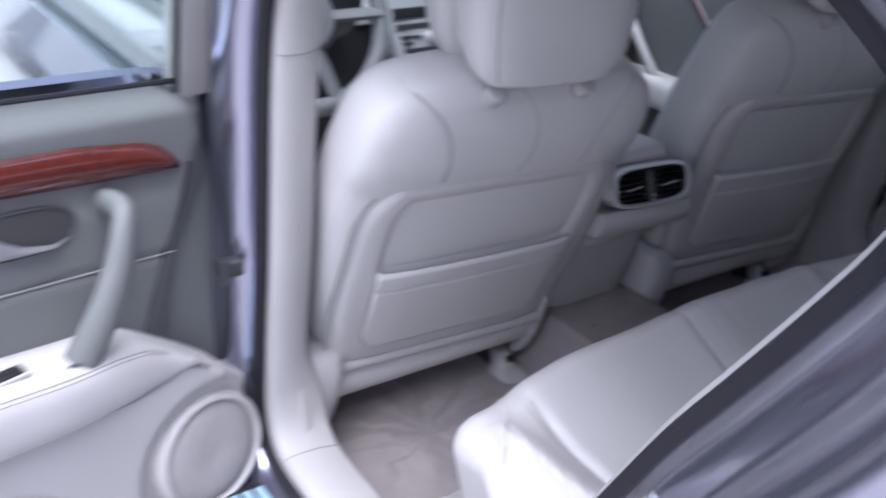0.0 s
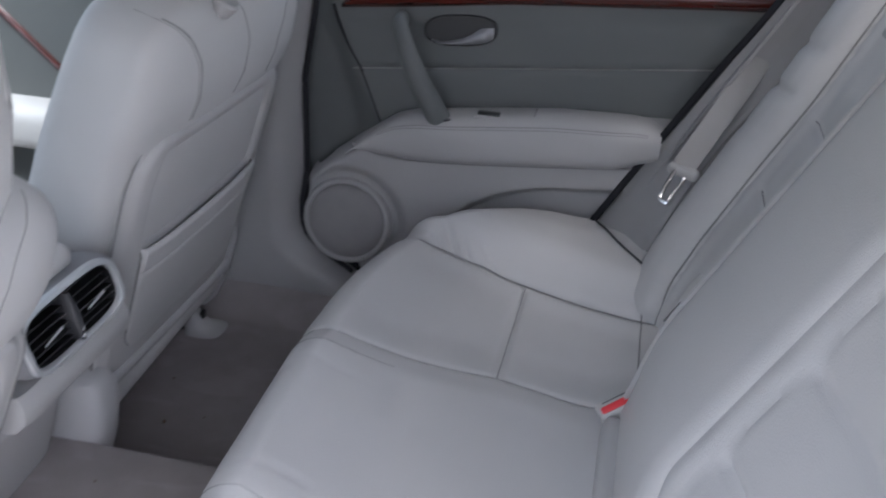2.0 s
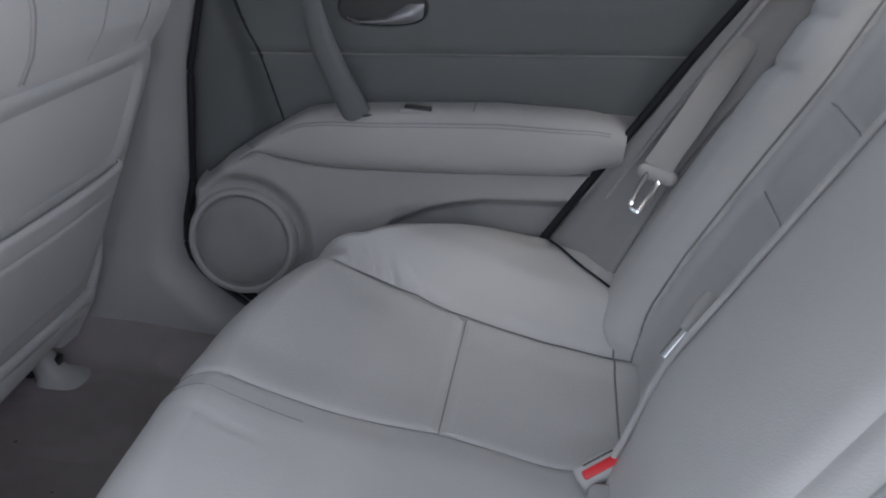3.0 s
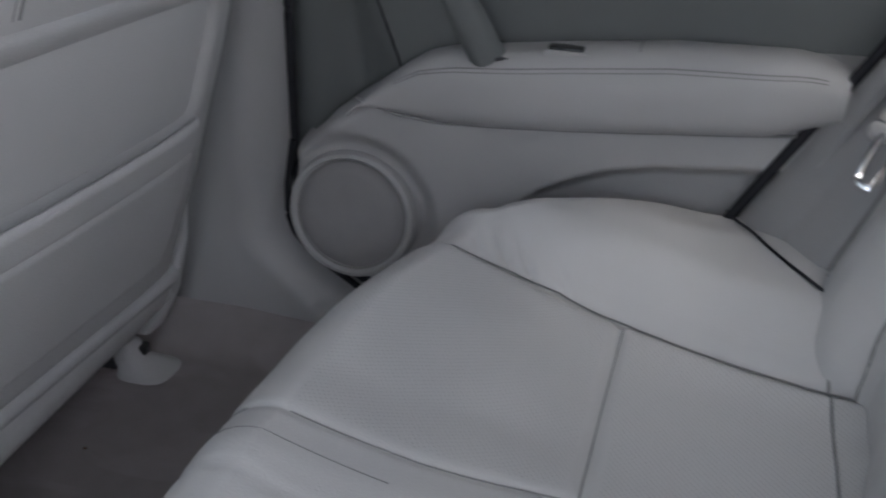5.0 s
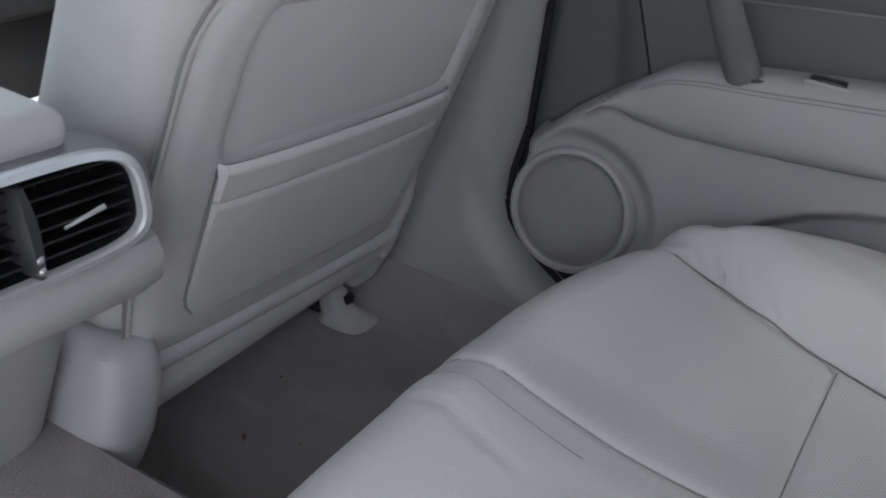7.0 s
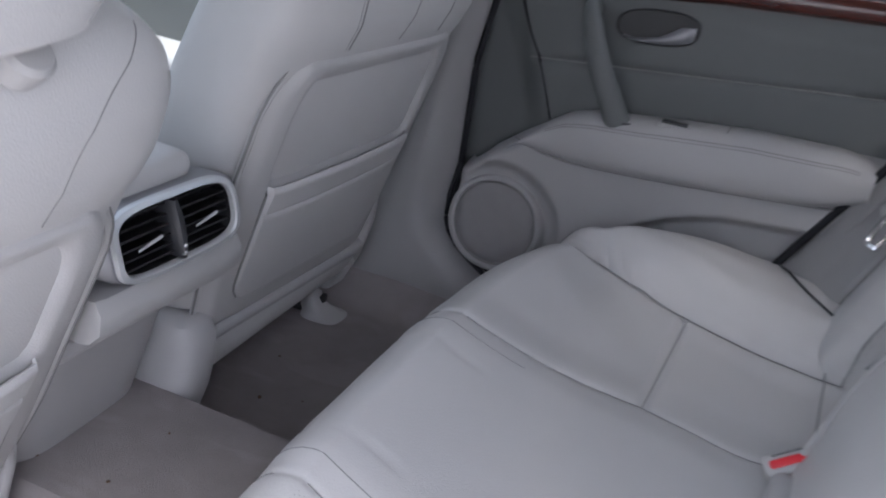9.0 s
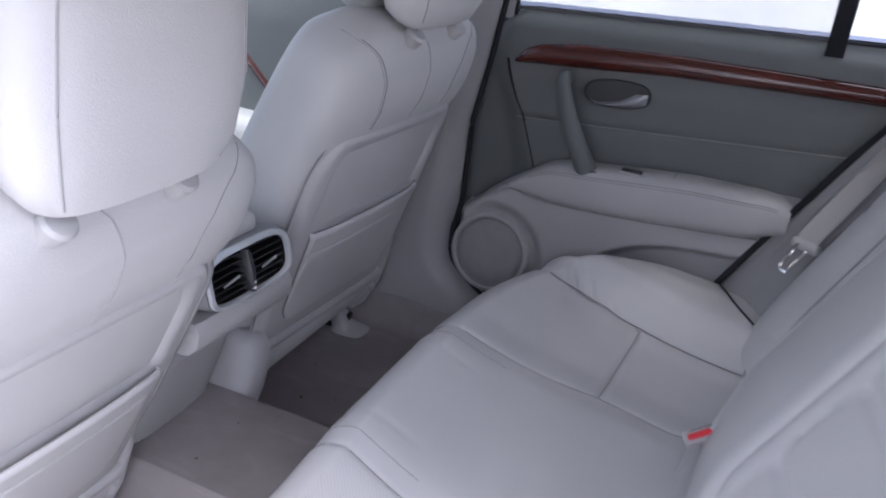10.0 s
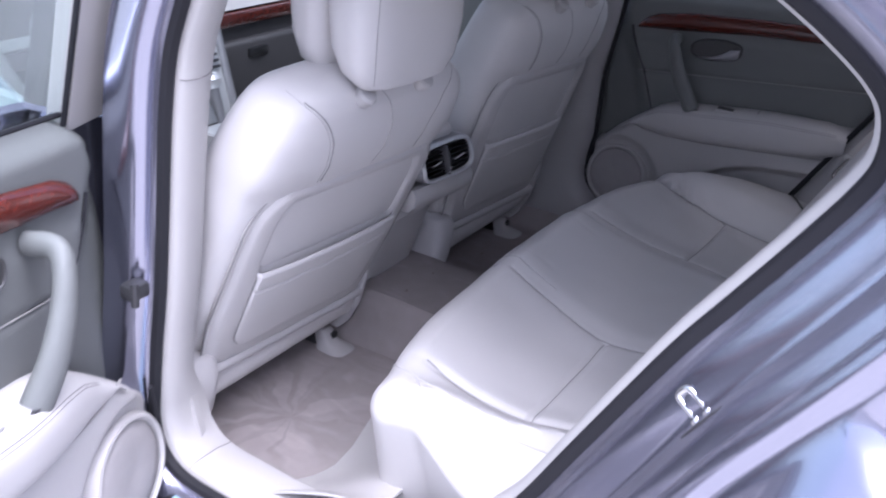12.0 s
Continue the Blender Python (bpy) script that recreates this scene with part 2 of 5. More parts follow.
def spline(points, n=12, closed=False):
    """A smooth line through points."""
    pts = [Vector(p) for p in points]
    out, last = [], len(pts) if closed else len(pts) - 1
    for i in range(last):
        if closed:
            p0, p1, p2, p3 = (pts[(i + k) % len(pts)] for k in (-1, 0, 1, 2))
        else:
            p0, p1, p2, p3 = pts[max(i - 1, 0)], pts[i], pts[i + 1], pts[min(i + 2, len(pts) - 1)]
        for k in range(n):
            t = k / n
            out.append(0.5 * (2 * p1 + (p2 - p0) * t + (2 * p0 - 5 * p1 + 4 * p2 - p3) * t * t + (3 * p1 - p0 - 3 * p2 + p3) * t ** 3))
    if not closed:
        out.append(pts[-1])
    return out


def sheet(f, nu, nv, thick=0.0, bm=None):
    """A surface f(u, v), u and v from 0 to 1, with a back at that depth if thick."""
    bm = bm or bmesh.new()
    pts = [[Vector(f(i / nu, j / nv)) for j in range(nv + 1)] for i in range(nu + 1)]
    top = [[bm.verts.new(p) for p in row] for row in pts]
    for i in range(nu):
        for j in range(nv):
            bm.faces.new((top[i][j], top[i + 1][j], top[i + 1][j + 1], top[i][j + 1]))
    if thick:
        under = []
        for i in range(nu + 1):
            row = []
            for j in range(nv + 1):
                du = pts[min(i + 1, nu)][j] - pts[max(i - 1, 0)][j]
                dv = pts[i][min(j + 1, nv)] - pts[i][max(j - 1, 0)]
                n = du.cross(dv)
                n = n.normalized() if n.length > 1e-12 else Vector((0, 0, 1))
                row.append(bm.verts.new(pts[i][j] - n * thick))
            under.append(row)
        for i in range(nu):
            for j in range(nv):
                bm.faces.new((under[i][j], under[i][j + 1], under[i + 1][j + 1], under[i + 1][j]))
        rim = [(i, 0) for i in range(nu)] + [(nu, j) for j in range(nv)] + [(i, nv) for i in range(nu, 0, -1)] + [(0, j) for j in range(nv, 0, -1)]
        for (a, b), (c, d) in zip(rim, rim[1:] + rim[:1]):
            bm.faces.new((top[a][b], under[a][b], under[c][d], top[c][d]))
    return bm


def loft(rings, bm=None, caps=True, closed=False):
    bm = bm or bmesh.new()
    vs = [[bm.verts.new(p) for p in ring] for ring in rings]
    n = len(vs[0])
    pairs = list(zip(vs, vs[1:])) + ([(vs[-1], vs[0])] if closed else [])
    for a, b in pairs:
        for k in range(n):
            bm.faces.new((a[k], a[(k + 1) % n], b[(k + 1) % n], b[k]))
    if caps and not closed:
        bm.faces.new(list(reversed(vs[0])))
        bm.faces.new(vs[-1])
    return bm


def oval(hw, hd, n=28, p=4.0):
    """A rounded rectangle of half sizes hw and hd."""
    out = []
    for k in range(n):
        a = 2 * math.pi * (k + 0.5) / n
        c, s = math.cos(a), math.sin(a)
        out.append((hw * math.copysign(abs(c) ** (2 / p), c), hd * math.copysign(abs(s) ** (2 / p), s)))
    return out


def tube(points, radius, n=8, closed=False, bm=None, flat=1.0, up=(0, 0, 1)):
    """A round rod along points; radius may be a function of 0..1."""
    pts = [Vector(p) for p in points]
    rings, last = [], len(pts)
    for i, p in enumerate(pts):
        a = pts[(i - 1) % last] if closed else pts[max(i - 1, 0)]
        b = pts[(i + 1) % last] if closed else pts[min(i + 1, last - 1)]
        t = (b - a).normalized()
        side = t.cross(Vector(up))
        if side.length < 1e-4:
            side = t.cross(Vector((1, 0, 0)))
        side.normalize()
        over = side.cross(t)
        r = radius(i / (last - 1)) if callable(radius) else radius
        rings.append([p + r * (math.cos(2 * math.pi * k / n) * side + flat * math.sin(2 * math.pi * k / n) * over) for k in range(n)])
    return loft(rings, bm, caps=True, closed=closed)


def box(x0, x1, y0, y1, z0, z1, r=0.004, seg=2, bm=None, turn=None):
    b = bmesh.new()
    bmesh.ops.create_cube(b, size=1)
    bmesh.ops.scale(b, vec=(x1 - x0, y1 - y0, z1 - z0), verts=b.verts)
    if r:
        bmesh.ops.bevel(b, geom=list(b.edges), offset=r, segments=seg, affect="EDGES", profile=0.5)
    if turn is not None:
        bmesh.ops.transform(b, matrix=turn.to_3x3().to_4x4(), verts=b.verts)
    bmesh.ops.translate(b, vec=((x0 + x1) / 2, (y0 + y1) / 2, (z0 + z1) / 2), verts=b.verts)
    if bm is None:
        return b
    me = bpy.data.meshes.new("tmp")
    b.to_mesh(me)
    b.free()
    bm.from_mesh(me)
    bpy.data.meshes.remove(me)
    return bm


def disc(centre, normal, profile, n=40):
    """A turned form: profile of (radius, height along the normal)."""
    normal = Vector(normal).normalized()
    side = normal.cross(Vector((0, 0, 1))).normalized()
    over = normal.cross(side)
    c = Vector(centre)
    rings = [[c + normal * h + max(r, 1e-4) * (math.cos(2 * math.pi * k / n) * side + math.sin(2 * math.pi * k / n) * over) for k in range(n)] for r, h in profile]
    return loft(rings)


def part(name, bm, mat, parent=None, label="", move=None, sharp=38):
    """Links a bmesh as one mesh object under a thing."""
    if move is not None:
        bmesh.ops.transform(bm, matrix=move, verts=bm.verts)
    bmesh.ops.recalc_face_normals(bm, faces=bm.faces)
    me = bpy.data.meshes.new(name)
    bm.to_mesh(me)
    bm.free()
    me.materials.append(mat)
    me.polygons.foreach_set("use_smooth", [True] * len(me.polygons))
    me.set_sharp_from_angle(angle=radians(sharp))
    ob = new(name, me)
    if parent is not None:
        ob.parent = parent
    if label:
        tagged(ob, label)
    return ob


def thing(name, label, category, group="", kind=""):
    return tagged(new(name), label, category, group, kind)


# ---- the door opening: its edge in y and z, from the pillar's top round and back ----
EDGE = [(-0.1, 1.36), (-0.075, 1.31), (-0.05, 1.246), (-0.023, 1.175), (-0.009, 1.10), (0.0, 1.02), (0.01, 0.92), (0.021, 0.82), (0.036, 0.72), (0.047, 0.63), (0.05, 0.58),
        (0.037, 0.535), (0.0, 0.508), (-0.08, 0.502), (-0.2, 0.503), (-0.34, 0.53), (-0.44, 0.60), (-0.505, 0.68), (-0.556, 0.751), (-0.612, 0.858), (-0.66, 0.95), (-0.703, 1.03),
        (-0.745, 1.098), (-0.786, 1.165), (-0.82, 1.224), (-0.832, 1.256), (-0.828, 1.29), (-0.812, 1.312), (-0.782, 1.335), (-0.742, 1.36), (-0.695, 1.384), (-0.6, 1.42), (-0.4, 1.46), (-0.2, 1.45), (-0.135, 1.415)]
LOOP = [(p.x, p.y) for p in spline([(y, z, 0) for y, z in EDGE], 6, closed=True)]


def ring_offset(k, off):
    n = len(LOOP)
    (y0, z0), (y1, z1), (y, z) = LOOP[(k - 1) % n], LOOP[(k + 1) % n], LOOP[k % n]
    ty, tz = y1 - y0, z1 - z0
    size = math.hypot(ty, tz) or 1
    return y + off * -tz / size * EDGE_SIGN, z + off * ty / size * EDGE_SIGN


EDGE_SIGN = -1
if ring_offset(0, 0.1)[0] < LOOP[0][0]:
    EDGE_SIGN = 1


def around(profile, side=1, keep=None):
    """A strip round the opening: profile(y, z) gives rows of (offset, x)."""
    rows = []
    for k in range(len(LOOP)):
        rows.append([Vector((side * x, *ring_offset(k, off))) for off, x in profile(*LOOP[k])])
    bm = bmesh.new()
    vs = [[bm.verts.new(p) for p in row] for row in rows]
    for k in range(len(vs)):
        if keep and not (keep(*LOOP[k]) and keep(*LOOP[(k + 1) % len(LOOP)])):
            continue
        a, b = vs[k], vs[(k + 1) % len(vs)]
        for j in range(len(a) - 1):
            bm.faces.new((a[j], a[j + 1], b[j + 1], b[j]))
    bmesh.ops.delete(bm, geom=[v for v in bm.verts if not v.link_faces], context="VERTS")
    return bm


def trim_profile(y, z):
    wide = 0.05 + 0.03 * ease(0.66, 0.56, z) * ease(-0.5, -0.3, y)
    return [(0.012, -0.715), (0.0, -0.712), (-0.006, -0.706), (-0.008, -0.69), (-0.006, -0.7 + wide * 0.6), (0.004, -0.7 + wide), (0.03, -0.7 + wide + 0.012)]


def jamb_profile(y, z):
    w = ease(-0.25, -0.5, y)
    front = [(0.012, -0.718), (0.012, -0.727), (0.014, -0.737), (0.018, -0.747), (0.025, -0.756), (0.036, -0.762), (0.052, -0.766), (0.075, -0.768)]
    rear = [(0.012, -0.722), (0.018, -0.735), (0.032, -0.752), (0.050, -0.770), (0.058, -0.772), (0.066, -0.778), (0.074, -0.800), (0.090, -0.812)]
    return [(lerp(a, c, w), lerp(b, d, w)) for (a, b), (c, d) in zip(front, rear)]


def side_skin(z):
    """The body side's x at a height."""
    return -steps(z, (0.3, 0.95), (0.6, 0.985), (0.75, 0.978), (0.85, 0.957), (0.92, 0.930), (0.98, 0.895), (1.03, 0.858), (1.16, 0.825), (1.3, 0.80), (1.5, 0.72))


def skin_profile(y, z):
    drop = 0.8 if z < 1.15 else 0.3
    rows = [(0.09, -0.812), (0.096, -0.824), (0.108, -0.832), (0.114, -0.828), (0.122, -0.834)]
    for off, blend in ((0.13, 0.2), (0.145, 0.6), (0.165, 0.9), (0.20, 1.0), (0.26, 1.0), (0.34, 1.0), (0.44, 1.0), (0.6, 1.0)):
        rows.append((off, lerp(-0.836, min(-0.84, side_skin(z - off * drop)), blend)))
    return rows


body = thing("car_body", "dark blue-grey metallic sedan body around the open rear doorway", "car body")
part("pillar_trim", around(trim_profile), TRIM, body, "pale beige plastic trim edging the doorway")
part("weatherstrip", around(lambda y, z: [(0.004, -0.716), (0.001, -0.721), (0.005, -0.729), (0.014, -0.733), (0.022, -0.731), (0.024, -0.722)]), RUBBER, body, "black rubber door seal")
part("door_jamb", around(jamb_profile), PAINT, body)
part("quarter_panel", around(skin_profile, keep=lambda y, z: y < -0.42 and z < 1.385), PAINT, body, "glossy blue-grey rear quarter panel", sharp=80)

for y, z in ((0.0, 0.508), (-0.016, 1.14)):
    k = min(range(len(LOOP)), key=lambda i: math.hypot(LOOP[i][0] - y, LOOP[i][1] - z))
    line = [Vector((x, *ring_offset(k, off - 0.0004))) for off, x in trim_profile(*LOOP[k])[1:]]
    part("trim_joint", tube(line, 0.0009, 6), SEAM, body)

# striker on the rear jamb
ALONG = Vector((0.0, -0.52, 0.855))
FEET = Vector((-0.772, -0.752, 0.984))
OUT = Vector((0.010, 0.024, 0.010))
loop_line = [FEET, FEET + OUT * 0.8, FEET + OUT + ALONG * 0.003, FEET + OUT + ALONG * 0.014, FEET + OUT * 0.8 + ALONG * 0.017, FEET + ALONG * 0.017]
part("striker_loop", tube(spline(loop_line, 5), 0.0042, 10), STEEL, body, "shiny steel door striker loop")
for k in (0.0, 0.017):
    part("striker_foot", disc(FEET + ALONG * k - OUT * 0.1, OUT, [(0.0075, -0.002), (0.0075, 0.002), (0.005, 0.004), (0.0005, 0.004)], 18), STEEL, body)
plate_rings = []
for k in range(13):
    t = k / 12
    half = 0.013 * max(0.12, math.sin(math.pi * t) ** 0.45)
    c = FEET - OUT * 0.25 + ALONG * lerp(-0.030, 0.055, t) + Vector((-0.004, -0.002, 0))
    plate_rings.append([c + Vector((0.8, -0.4, -0.2)) * half * math.cos(a) + OUT.normalized() * 0.004 * math.sin(a) for a in [2 * math.pi * q / 12 for q in range(12)]])
part("striker_plate", loft(plate_rings), DARK, body, "black striker plate")
part("jamb_bumper", disc((-0.790, -0.783, 0.957), (-0.35, 0.85, 0.4), [(0.010, -0.012), (0.010, 0.002), (0.007, 0.006), (0.001, 0.006)], 20), RUBBER, body, "black rubber door bumper")
sticker = thing("jamb_sticker", "small red and white warning sticker on the painted jamb", "sticker")
tilt = pose(0, 0, 0, 31)
part("red_field", box(-0.772, -0.757, -0.738, -0.734, 0.916, 0.952, 0.0006, 1, turn=tilt), LABEL_RED, sticker)
for k in range(3):
    part("print_bar", box(-0.771, -0.760, -0.7345 - 0.0001 * k, -0.7335, 0.922 + k * 0.010, 0.925 + k * 0.010, 0.0003, 1, turn=tilt), LABEL_WHITE, sticker)
tag = thing("jamb_sticker", "narrow white label strip along the painted jamb", "sticker")
part("strip", box(-0.770, -0.764, -0.712, -0.706, 0.845, 0.905, 0.0006, 1, turn=tilt), LABEL_WHITE, tag)

hinge = thing("door_hinge", "black door check and hinge on the painted pillar", "hinge")
part("hinge_block", box(-0.785, -0.75, 0.018, 0.045, 0.828, 0.852, 0.006), DARK, hinge)
part("hinge_pin", tube([(-0.778, 0.02, 0.822), (-0.778, 0.02, 0.858)], 0.006, 10), DARK, hinge)
scuff = thing("scuff_plate", "black sill plate with pale blue stripes", "sill plate")
part("plate", box(-0.815, -0.748, -0.30, 0.004, 0.475, 0.487, 0.008), RUBBER, scuff)
for k in range(3):
    part("stripe", box(-0.806 + k * 0.020, -0.793 + k * 0.020, -0.29, -0.010, 0.486, 0.489, 0.001), STRIPE, scuff, "pale blue stripe")

# roof, ceiling, floor
part("roof_panel", sheet(lambda u, v: (lerp(-0.62, 0.62, u), lerp(-0.92, 0.28, v), 1.53 - 0.05 * (2 * u - 1) ** 2 - 0.05 * (2 * v - 1) ** 2), 12, 16, 0.02), PAINT, body)
liner = part("ceiling", sheet(lambda u, v: (lerp(-0.69, 0.69, u), lerp(-0.90, 0.26, v), 1.488 - 0.04 * (2 * u - 1) ** 4 - 0.03 * (2 * v - 1) ** 4), 14, 14, 0.01), LINER)
tagged(liner, "pale fabric headliner under the roof", "ceiling", kind="structure")


def floor_height(x, y):
    hump = ease(0.138, 0.108, abs(x)) * 0.12
    side = 0.07 * ease(0.60, 0.68, abs(x))
    return 0.42 + hump + 0.75 * side + 0.03 * ease(0.2, 0.5, y) + 0.003 * noise.noise((x * 9, y * 9, 0))


floor = part("floor", sheet(lambda u, v: ((x := lerp(-0.70, 0.70, u)), (y := lerp(-0.62, 1.15, v)), floor_height(x, y)), 200, 60, 0.02), CARPET)
tagged(floor, "brushed taupe carpet over the cabin floor and tunnel", "floor", kind="structure")

def heel(u, v):
    x = lerp(-0.675, -0.16, u)
    y = lerp(steps(x, (-0.64, -0.045), (-0.57, -0.07), (-0.52, -0.1), (-0.48, -0.108), (-0.42, -0.1), (-0.3, -0.066)), -0.30, v)
    return (x, y, floor_height(x, y) + 0.003 + 0.05 * v + 0.05 * ease(0.0, 0.9, v))


part("heel_trim", sheet(heel, 24, 14, -0.004), TRIM, body, "pale plastic trim rising under the seat front")

# ---- rear bench ----
MID = 0.038


def inner_seam(y):
    return steps(-y, (0.20, 0.167), (0.33, 0.184), (0.40, 0.20), (0.445, 0.206), (0.50, 0.195), (0.56, 0.175), (0.68, 0.165))


def outer_seam(y):
    return steps(-y, (0.20, 0.492), (0.28, 0.496), (0.35, 0.491), (0.44, 0.475), (0.53, 0.445), (0.617, 0.405), (0.68, 0.39))


def cushion_height(x, y, u):
    t = max(0.0, (y + 0.46) / 0.22)
    z = 0.656 + 0.058 * min(t, 1.2) ** 1.6 * (1 - 0.3 * ease(outer_seam(y) - 0.06, outer_seam(y) + 0.05, u)) + 0.014 * ease(-0.52, -0.66, y)
    inner, outer = inner_seam(y), outer_seam(y)
    if u < inner:
        z += 0.006 * ease(inner, inner - 0.05, u)
        z -= 0.003 * dent(u - 0.098, 0.003) * ease(-0.30, -0.26, y)
    elif u < outer:
        z -= 0.006 * ease(inner, inner + 0.08, u) * ease(outer, outer - 0.06, u)
        z -= 0.005 * dent(y + 0.443, 0.006)
    else:
        if x > 0:
            z += 0.036 * ease(outer, outer + 0.085, u) - 0.006 * ease(0.60, 0.65, u)
            z += (0.014 * dent(y + 0.42, 0.09) - 0.022 * ease(-0.34, -0.22, y)) * ease(outer, outer + 0.06, u)
            for cy, a, reach, bend in ((-0.288, 0.7, 0.045, 0.3), (-0.314, 1.15, 0.075, 0.5), (-0.336, 0.9, 0.06, 0.62), (-0.372, 0.45, 0.05, 0.9)):
                z -= 0.007 * a * dent((y - cy) - bend * (u - outer - 0.03), 0.005 + 0.03 * max(0.0, u - outer)) * ease(outer + reach, outer + 0.01, u) * ease(outer + 0.002, outer + 0.012, u)
        else:
            crest, back = outer + 0.075, ease(-0.25, -0.36, y)
            z += (0.002 + 0.034 * back) * ease(outer, crest, u) - (0.30 + 0.25 * back) * max(0.0, u - crest)
            z += 0.0015 * dent(u - crest, 0.005) * back
    z -= 0.0020 * dent(u - inner, 0.0045) + 0.0085 * dent(u - outer, 0.0085) * (ease(-0.22, -0.29, y) if x > 0 else ease(-0.24, -0.33, y))
    return z + 0.0015 * noise.noise((x * 14, y * 14, 2.0))


def cushion_point(u, v):
    a, b = lerp(-1.3, 1.3, u), lerp(-1.0, 1.5, v)
    y = lerp(-0.67, -0.228, min(1.0, (b + 1) / 2))
    half = steps(-y, (0.22, 0.545), (0.26, 0.565), (0.30, 0.59), (0.36, 0.618), (0.45, 0.642), (0.54, 0.652), (0.68, 0.652)) if a > 0 else steps(-y, (0.22, 0.560), (0.26, 0.578), (0.30, 0.592), (0.36, 0.605), (0.45, 0.622), (0.54, 0.630), (0.68, 0.632))
    knots = [(0.0, 0.0), (0.34, inner_seam(y)), (0.78, outer_seam(y)), (1.0, half)]
    w = min(1.0, abs(a))
    for (a0, w0), (a1, w1) in zip(knots, knots[1:]):
        if w <= a1:
            t = (w - a0) / (a1 - a0)
            t = lerp(t, (1 - math.cos(math.pi * t)) / 2, 0.75)
            w = lerp(w0, w1, t)
            break
    x = MID - 0.012 * ease(0.25, 0.45, w) + math.copysign(w, a)
    y -= (0.033 if a < 0 else 0.046) * max(0.0, w - 0.2) ** 2 / 0.09 * ease(-0.5, -0.25, y)
    da, db = max(0.0, abs(a) - 1) * 0.8, max(0.0, b - 1) * 0.62
    q = math.hypot(da, db)
    z = cushion_height(x, y, w) + 0.006 * ease(0.25, 0.42, w) * ease(-0.42, -0.28, y)
    if q > 0:
        r = 0.052 if a > 0 else lerp(0.052, 0.034, min(1.0, da / q) * ease(-0.26, -0.34, y))
        th = min(q / r, math.pi / 2)
        out, down = r * math.sin(th), r * (1 - math.cos(th)) + max(0.0, q - r * math.pi / 2)
        x += math.copysign(out * da / q - (0.2 * da / q * max(0.0, q - r * math.pi / 2) if a < 0 else 0.0), a)
        y += out * db / q - 0.12 * max(0.0, q - r * math.pi / 2)
        z -= down
    return x, y, z


bench = thing("rear_bench_seat", "light grey leather rear bench with perforated inserts", "car seat")
cushion = part("cushion", sheet(cushion_point, 300, 150), LEATHER, bench, "light grey leather cushion with perforated inserts")
cushion.data.materials.append(PERFORATED)
for poly in cushion.data.polygons:
    c = poly.center
    across = abs(c.x - MID + 0.012 * ease(0.25, 0.45, abs(c.x - MID)))
    if inner_seam(c.y) + 0.012 < across < outer_seam(c.y) - 0.012 and abs(c.y + 0.443) > 0.012 and c.z > 0.62 and c.y < -0.23:
        poly.material_index = 1


def cushion_line(pairs, lift=0.0005):
    """A line on the cushion through pairs of its own two coordinates."""
    out = []
    for (a0, b0), (a1, b1) in zip(pairs, pairs[1:]):
        for k in range(24):
            a, b = lerp(a0, a1, k / 24), lerp(b0, b1, k / 24)
            x, y, z = cushion_point((a + 1.3) / 2.6, (b + 1.0) / 2.5)
            out.append((x, y, z + lift))
    return out


for side in (-1, 1):
    part("seam", tube(cushion_line([(0.78 * side, -0.95), (0.78 * side, 0.9), (0.79 * side, 1.1 if side > 0 else 0.96)], 0.002), 0.0010, 6), SEAM, bench)
    part("seam", tube(cushion_line([(0.34 * side, -0.95), (0.34 * side, 1.05), (0.34 * side, 1.3)]), 0.0007, 6), SEAM, bench)
    part("seam", tube(cushion_line([(0.25 * side, 0.6), (0.25 * side, 1.05), (0.25 * side, 1.3)], 0.0), 0.0006, 6), SEAM, bench)
    part("seam", tube(cushion_line([(0.345 * side, 0.03), (0.775 * side, 0.03)]), 0.0008, 6), SEAM, bench)
    part("seam", tube(cushion_line([(0.36 * side, -0.80), (0.775 * side, -0.80)]), 0.0012, 6), SEAM, bench)
    part("seam", tube(cushion_line([(0.775 * side, -0.80), (0.90 * side, -0.79)]), 0.0013, 6), SEAM, bench)

crest = [(-0.80, 1.12), (-0.86, 1.07), (-0.905, 1.02), (-0.925, 0.9), (-0.925, 0.6), (-0.915, 0.3), (-0.91, 0.0), (-0.90, -0.5), (-0.89, -0.95)]
part("piping", tube(cushion_line([(p.x, p.y) for p in spline([(a, b, 0) for a, b in crest], 4)], 0.0008), 0.0017, 6), LEATHER, bench)
lower = [(-0.925, 0.93), (-0.965, 0.86), (-1.01, 0.72), (-1.03, 0.5), (-1.04, 0.2), (-1.04, -0.9)]
part("piping", tube(cushion_line([(p.x, p.y) for p in spline([(a, b, 0) for a, b in lower], 4)], 0.0006), 0.0022, 6), LEATHER, bench)


LEAN = 0.5


def back_set(x):
    """How far forward the backrest stands, across the car."""
    u = abs(x - 0.042)
    return steps(u, (0.0, -0.60), (0.14, -0.60), (0.16, -0.612), (0.25, -0.634), (0.33, -0.646), (0.42, -0.646), (0.445, -0.638), (0.46, -0.626), (0.475, -0.613), (0.50, -0.602), (0.53, -0.599), (0.56, -0.604), (0.60, -0.622), (0.7, -0.64))


def back_point(x, z, out=0.0):
    out += 0.034 * ease(0.03, -0.04, x) * ease(-0.5, -0.4, x) * ease(0.72, 0.84, z)
    return (x, back_set(x) + out - (z - 0.67) * LEAN - 0.03 * ease(0.70, 0.60, z), z)


